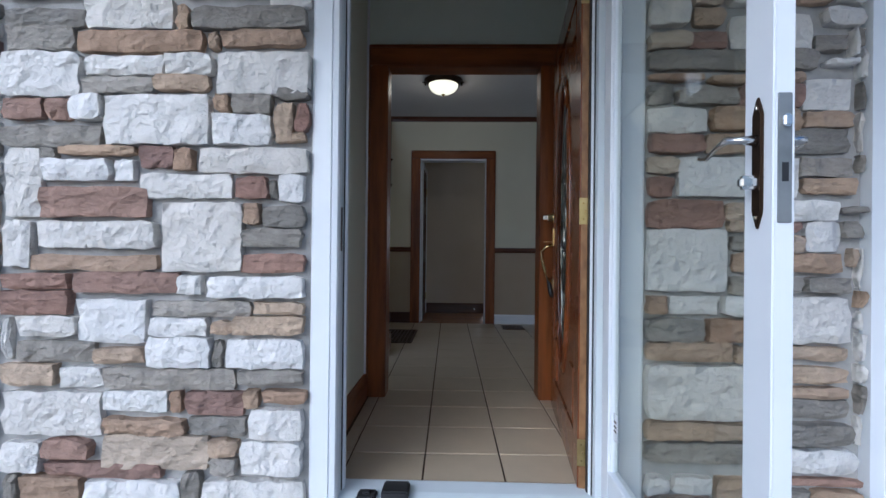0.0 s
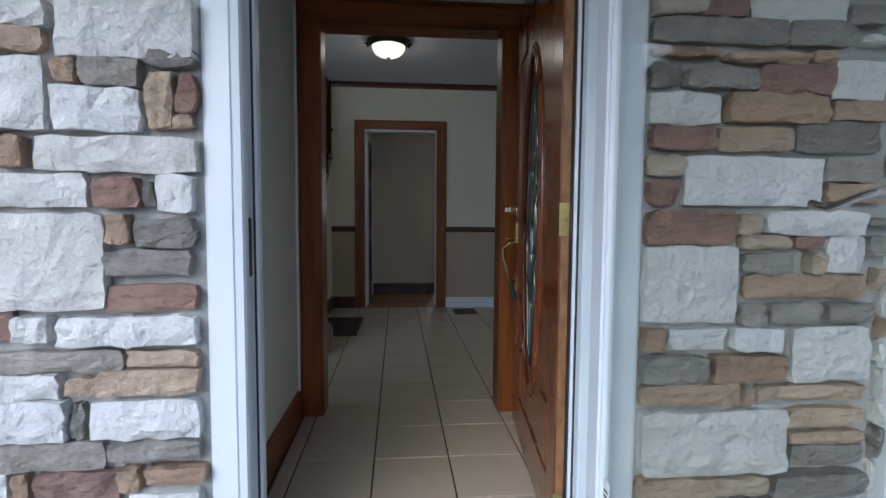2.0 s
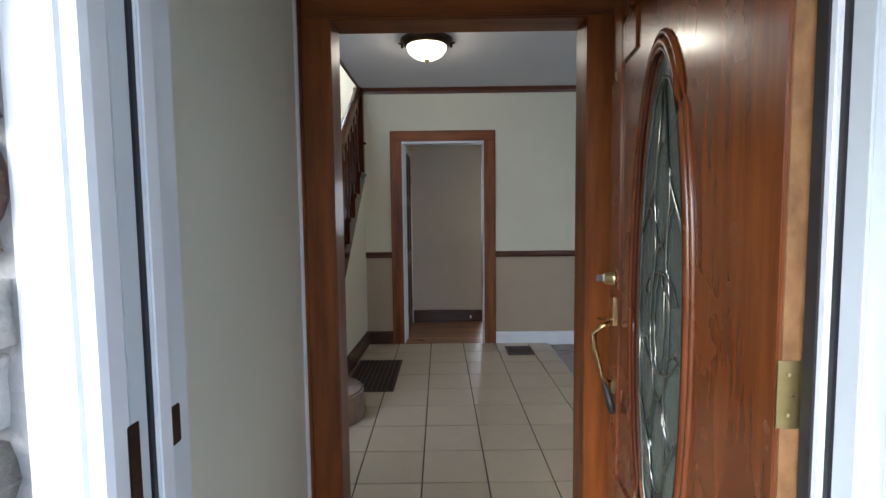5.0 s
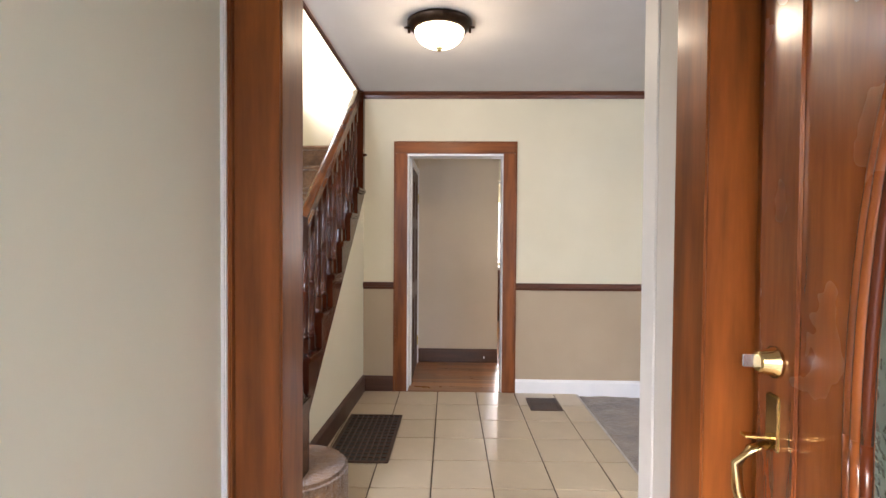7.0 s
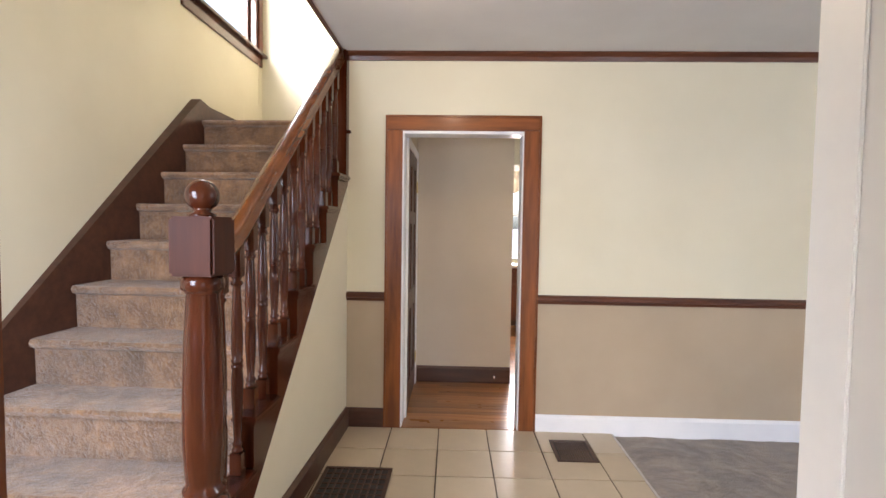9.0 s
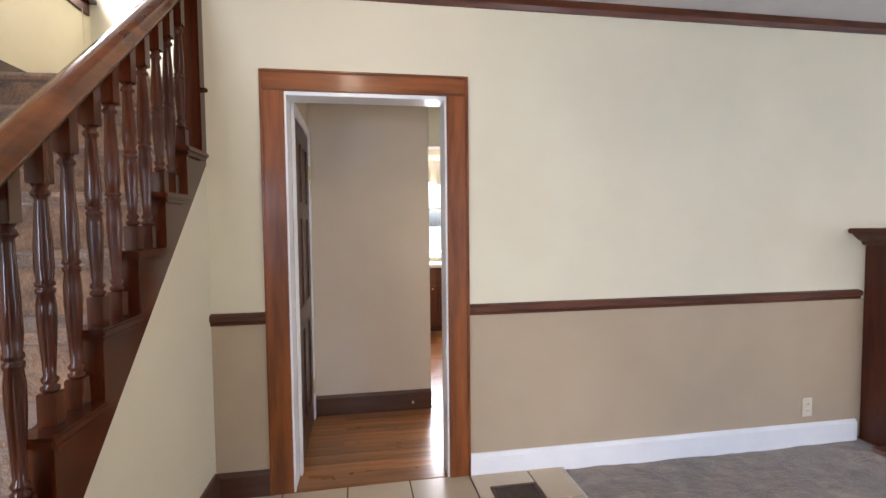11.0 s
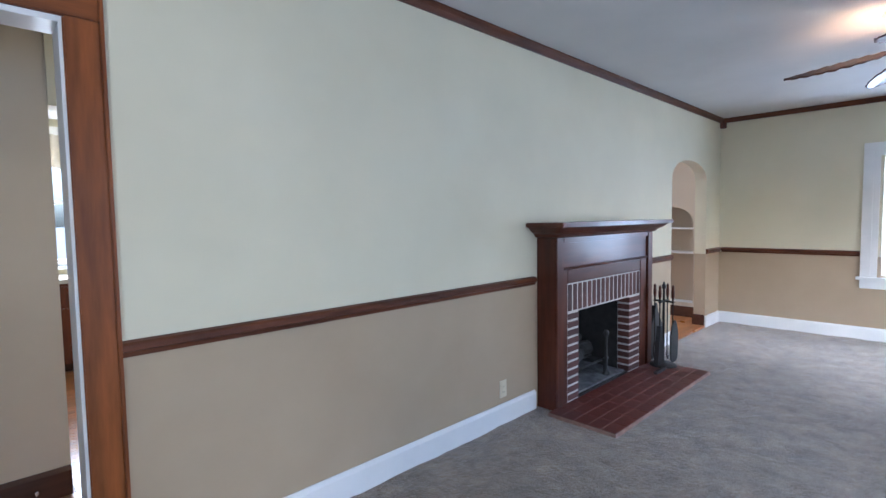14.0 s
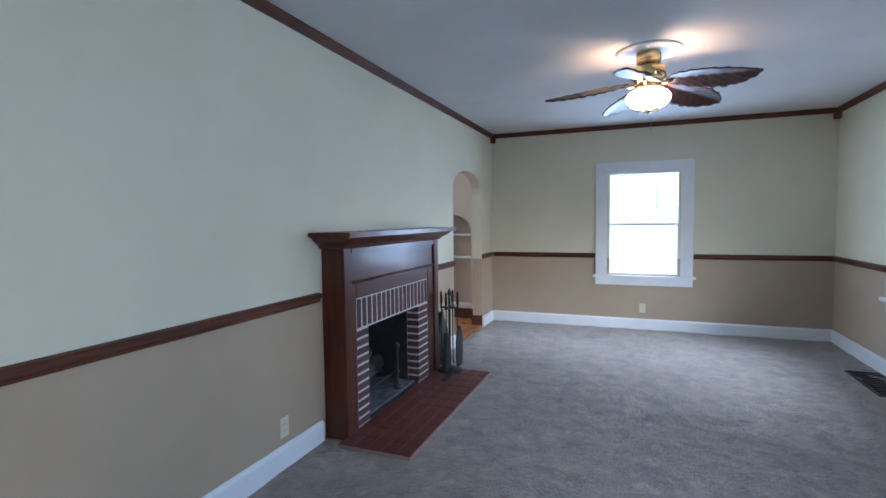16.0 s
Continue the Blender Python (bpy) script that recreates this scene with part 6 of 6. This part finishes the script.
lay_band(right_wall, "WGGTTWGTTTTTWGTTWWG", (
        (1.25, 0.16, 0.26, 0.08), (0.79, 0.18, 0.45, 0.07), (1.21, 0.25, 0.29, 0.08), (0.79, 0.26, 0.24, 0.07), (1.03, 0.26, 0.17, 0.06), (0.79, 0.33, 0.46, 0.19),
        (1.26, 0.34, 0.23, 0.07), (1.26, 0.41, 0.23, 0.04), (1.25, 0.46, 0.24, 0.06), (0.8, 0.53, 0.3, 0.07), (1.1, 0.53, 0.04, 0.06), (1.15, 0.54, 0.33, 0.05),
        (1.24, 0.6, 0.25, 0.16), (0.79, 0.6, 0.21, 0.08), (1.01, 0.6, 0.22, 0.08), (0.8, 0.69, 0.08, 0.07), (0.88, 0.69, 0.17, 0.07), (1.06, 0.69, 0.16, 0.07),
        (1.09, 0.76, 0.07, 0.07)))
lay_band(right_wall, "WGGTGTWGTRRTWWRTGTR", (
        (0.78, 0.77, 0.3, 0.22), (1.17, 0.77, 0.16, 0.06), (1.34, 0.77, 0.15, 0.06), (1.1, 0.84, 0.37, 0.07), (1.09, 0.91, 0.16, 0.06), (1.28, 0.91, 0.05, 0.06),
        (1.34, 0.91, 0.12, 0.11), (1.46, 0.96, 0.06, 0.06), (1.08, 0.98, 0.15, 0.04), (1.24, 0.98, 0.09, 0.04), (0.79, 0.99, 0.28, 0.1), (1.07, 1.02, 0.07, 0.06),
        (1.15, 1.02, 0.29, 0.07), (0.91, 1.1, 0.41, 0.14), (0.78, 1.1, 0.12, 0.07), (1.33, 1.11, 0.18, 0.06), (1.32, 1.17, 0.18, 0.07), (0.79, 1.18, 0.12, 0.06),
        (0.8, 1.25, 0.2, 0.07)))
lay_band(right_wall, "TGWTTWRGGTTTGGWGTR", (
        (1, 1.25, 0.22, 0.07), (1.23, 1.25, 0.26, 0.09), (0.79, 1.32, 0.22, 0.09), (1.02, 1.33, 0.3, 0.08), (1.34, 1.34, 0.16, 0.06), (1.33, 1.4, 0.16, 0.11),
        (1.11, 1.41, 0.22, 0.08), (0.78, 1.42, 0.11, 0.07), (0.9, 1.42, 0.21, 0.06), (1.01, 1.49, 0.24, 0.03), (1.25, 1.49, 0.08, 0.04), (0.78, 1.5, 0.22, 0.03),
        (0.78, 1.54, 0.41, 0.07), (1.19, 1.54, 0.19, 0.07), (1.08, 1.59, 0.28, 0.14), (1.36, 1.6, 0.11, 0.06), (0.78, 1.61, 0.17, 0.06), (0.94, 1.61, 0.13, 0.06)))
fill_wall(right_wall)
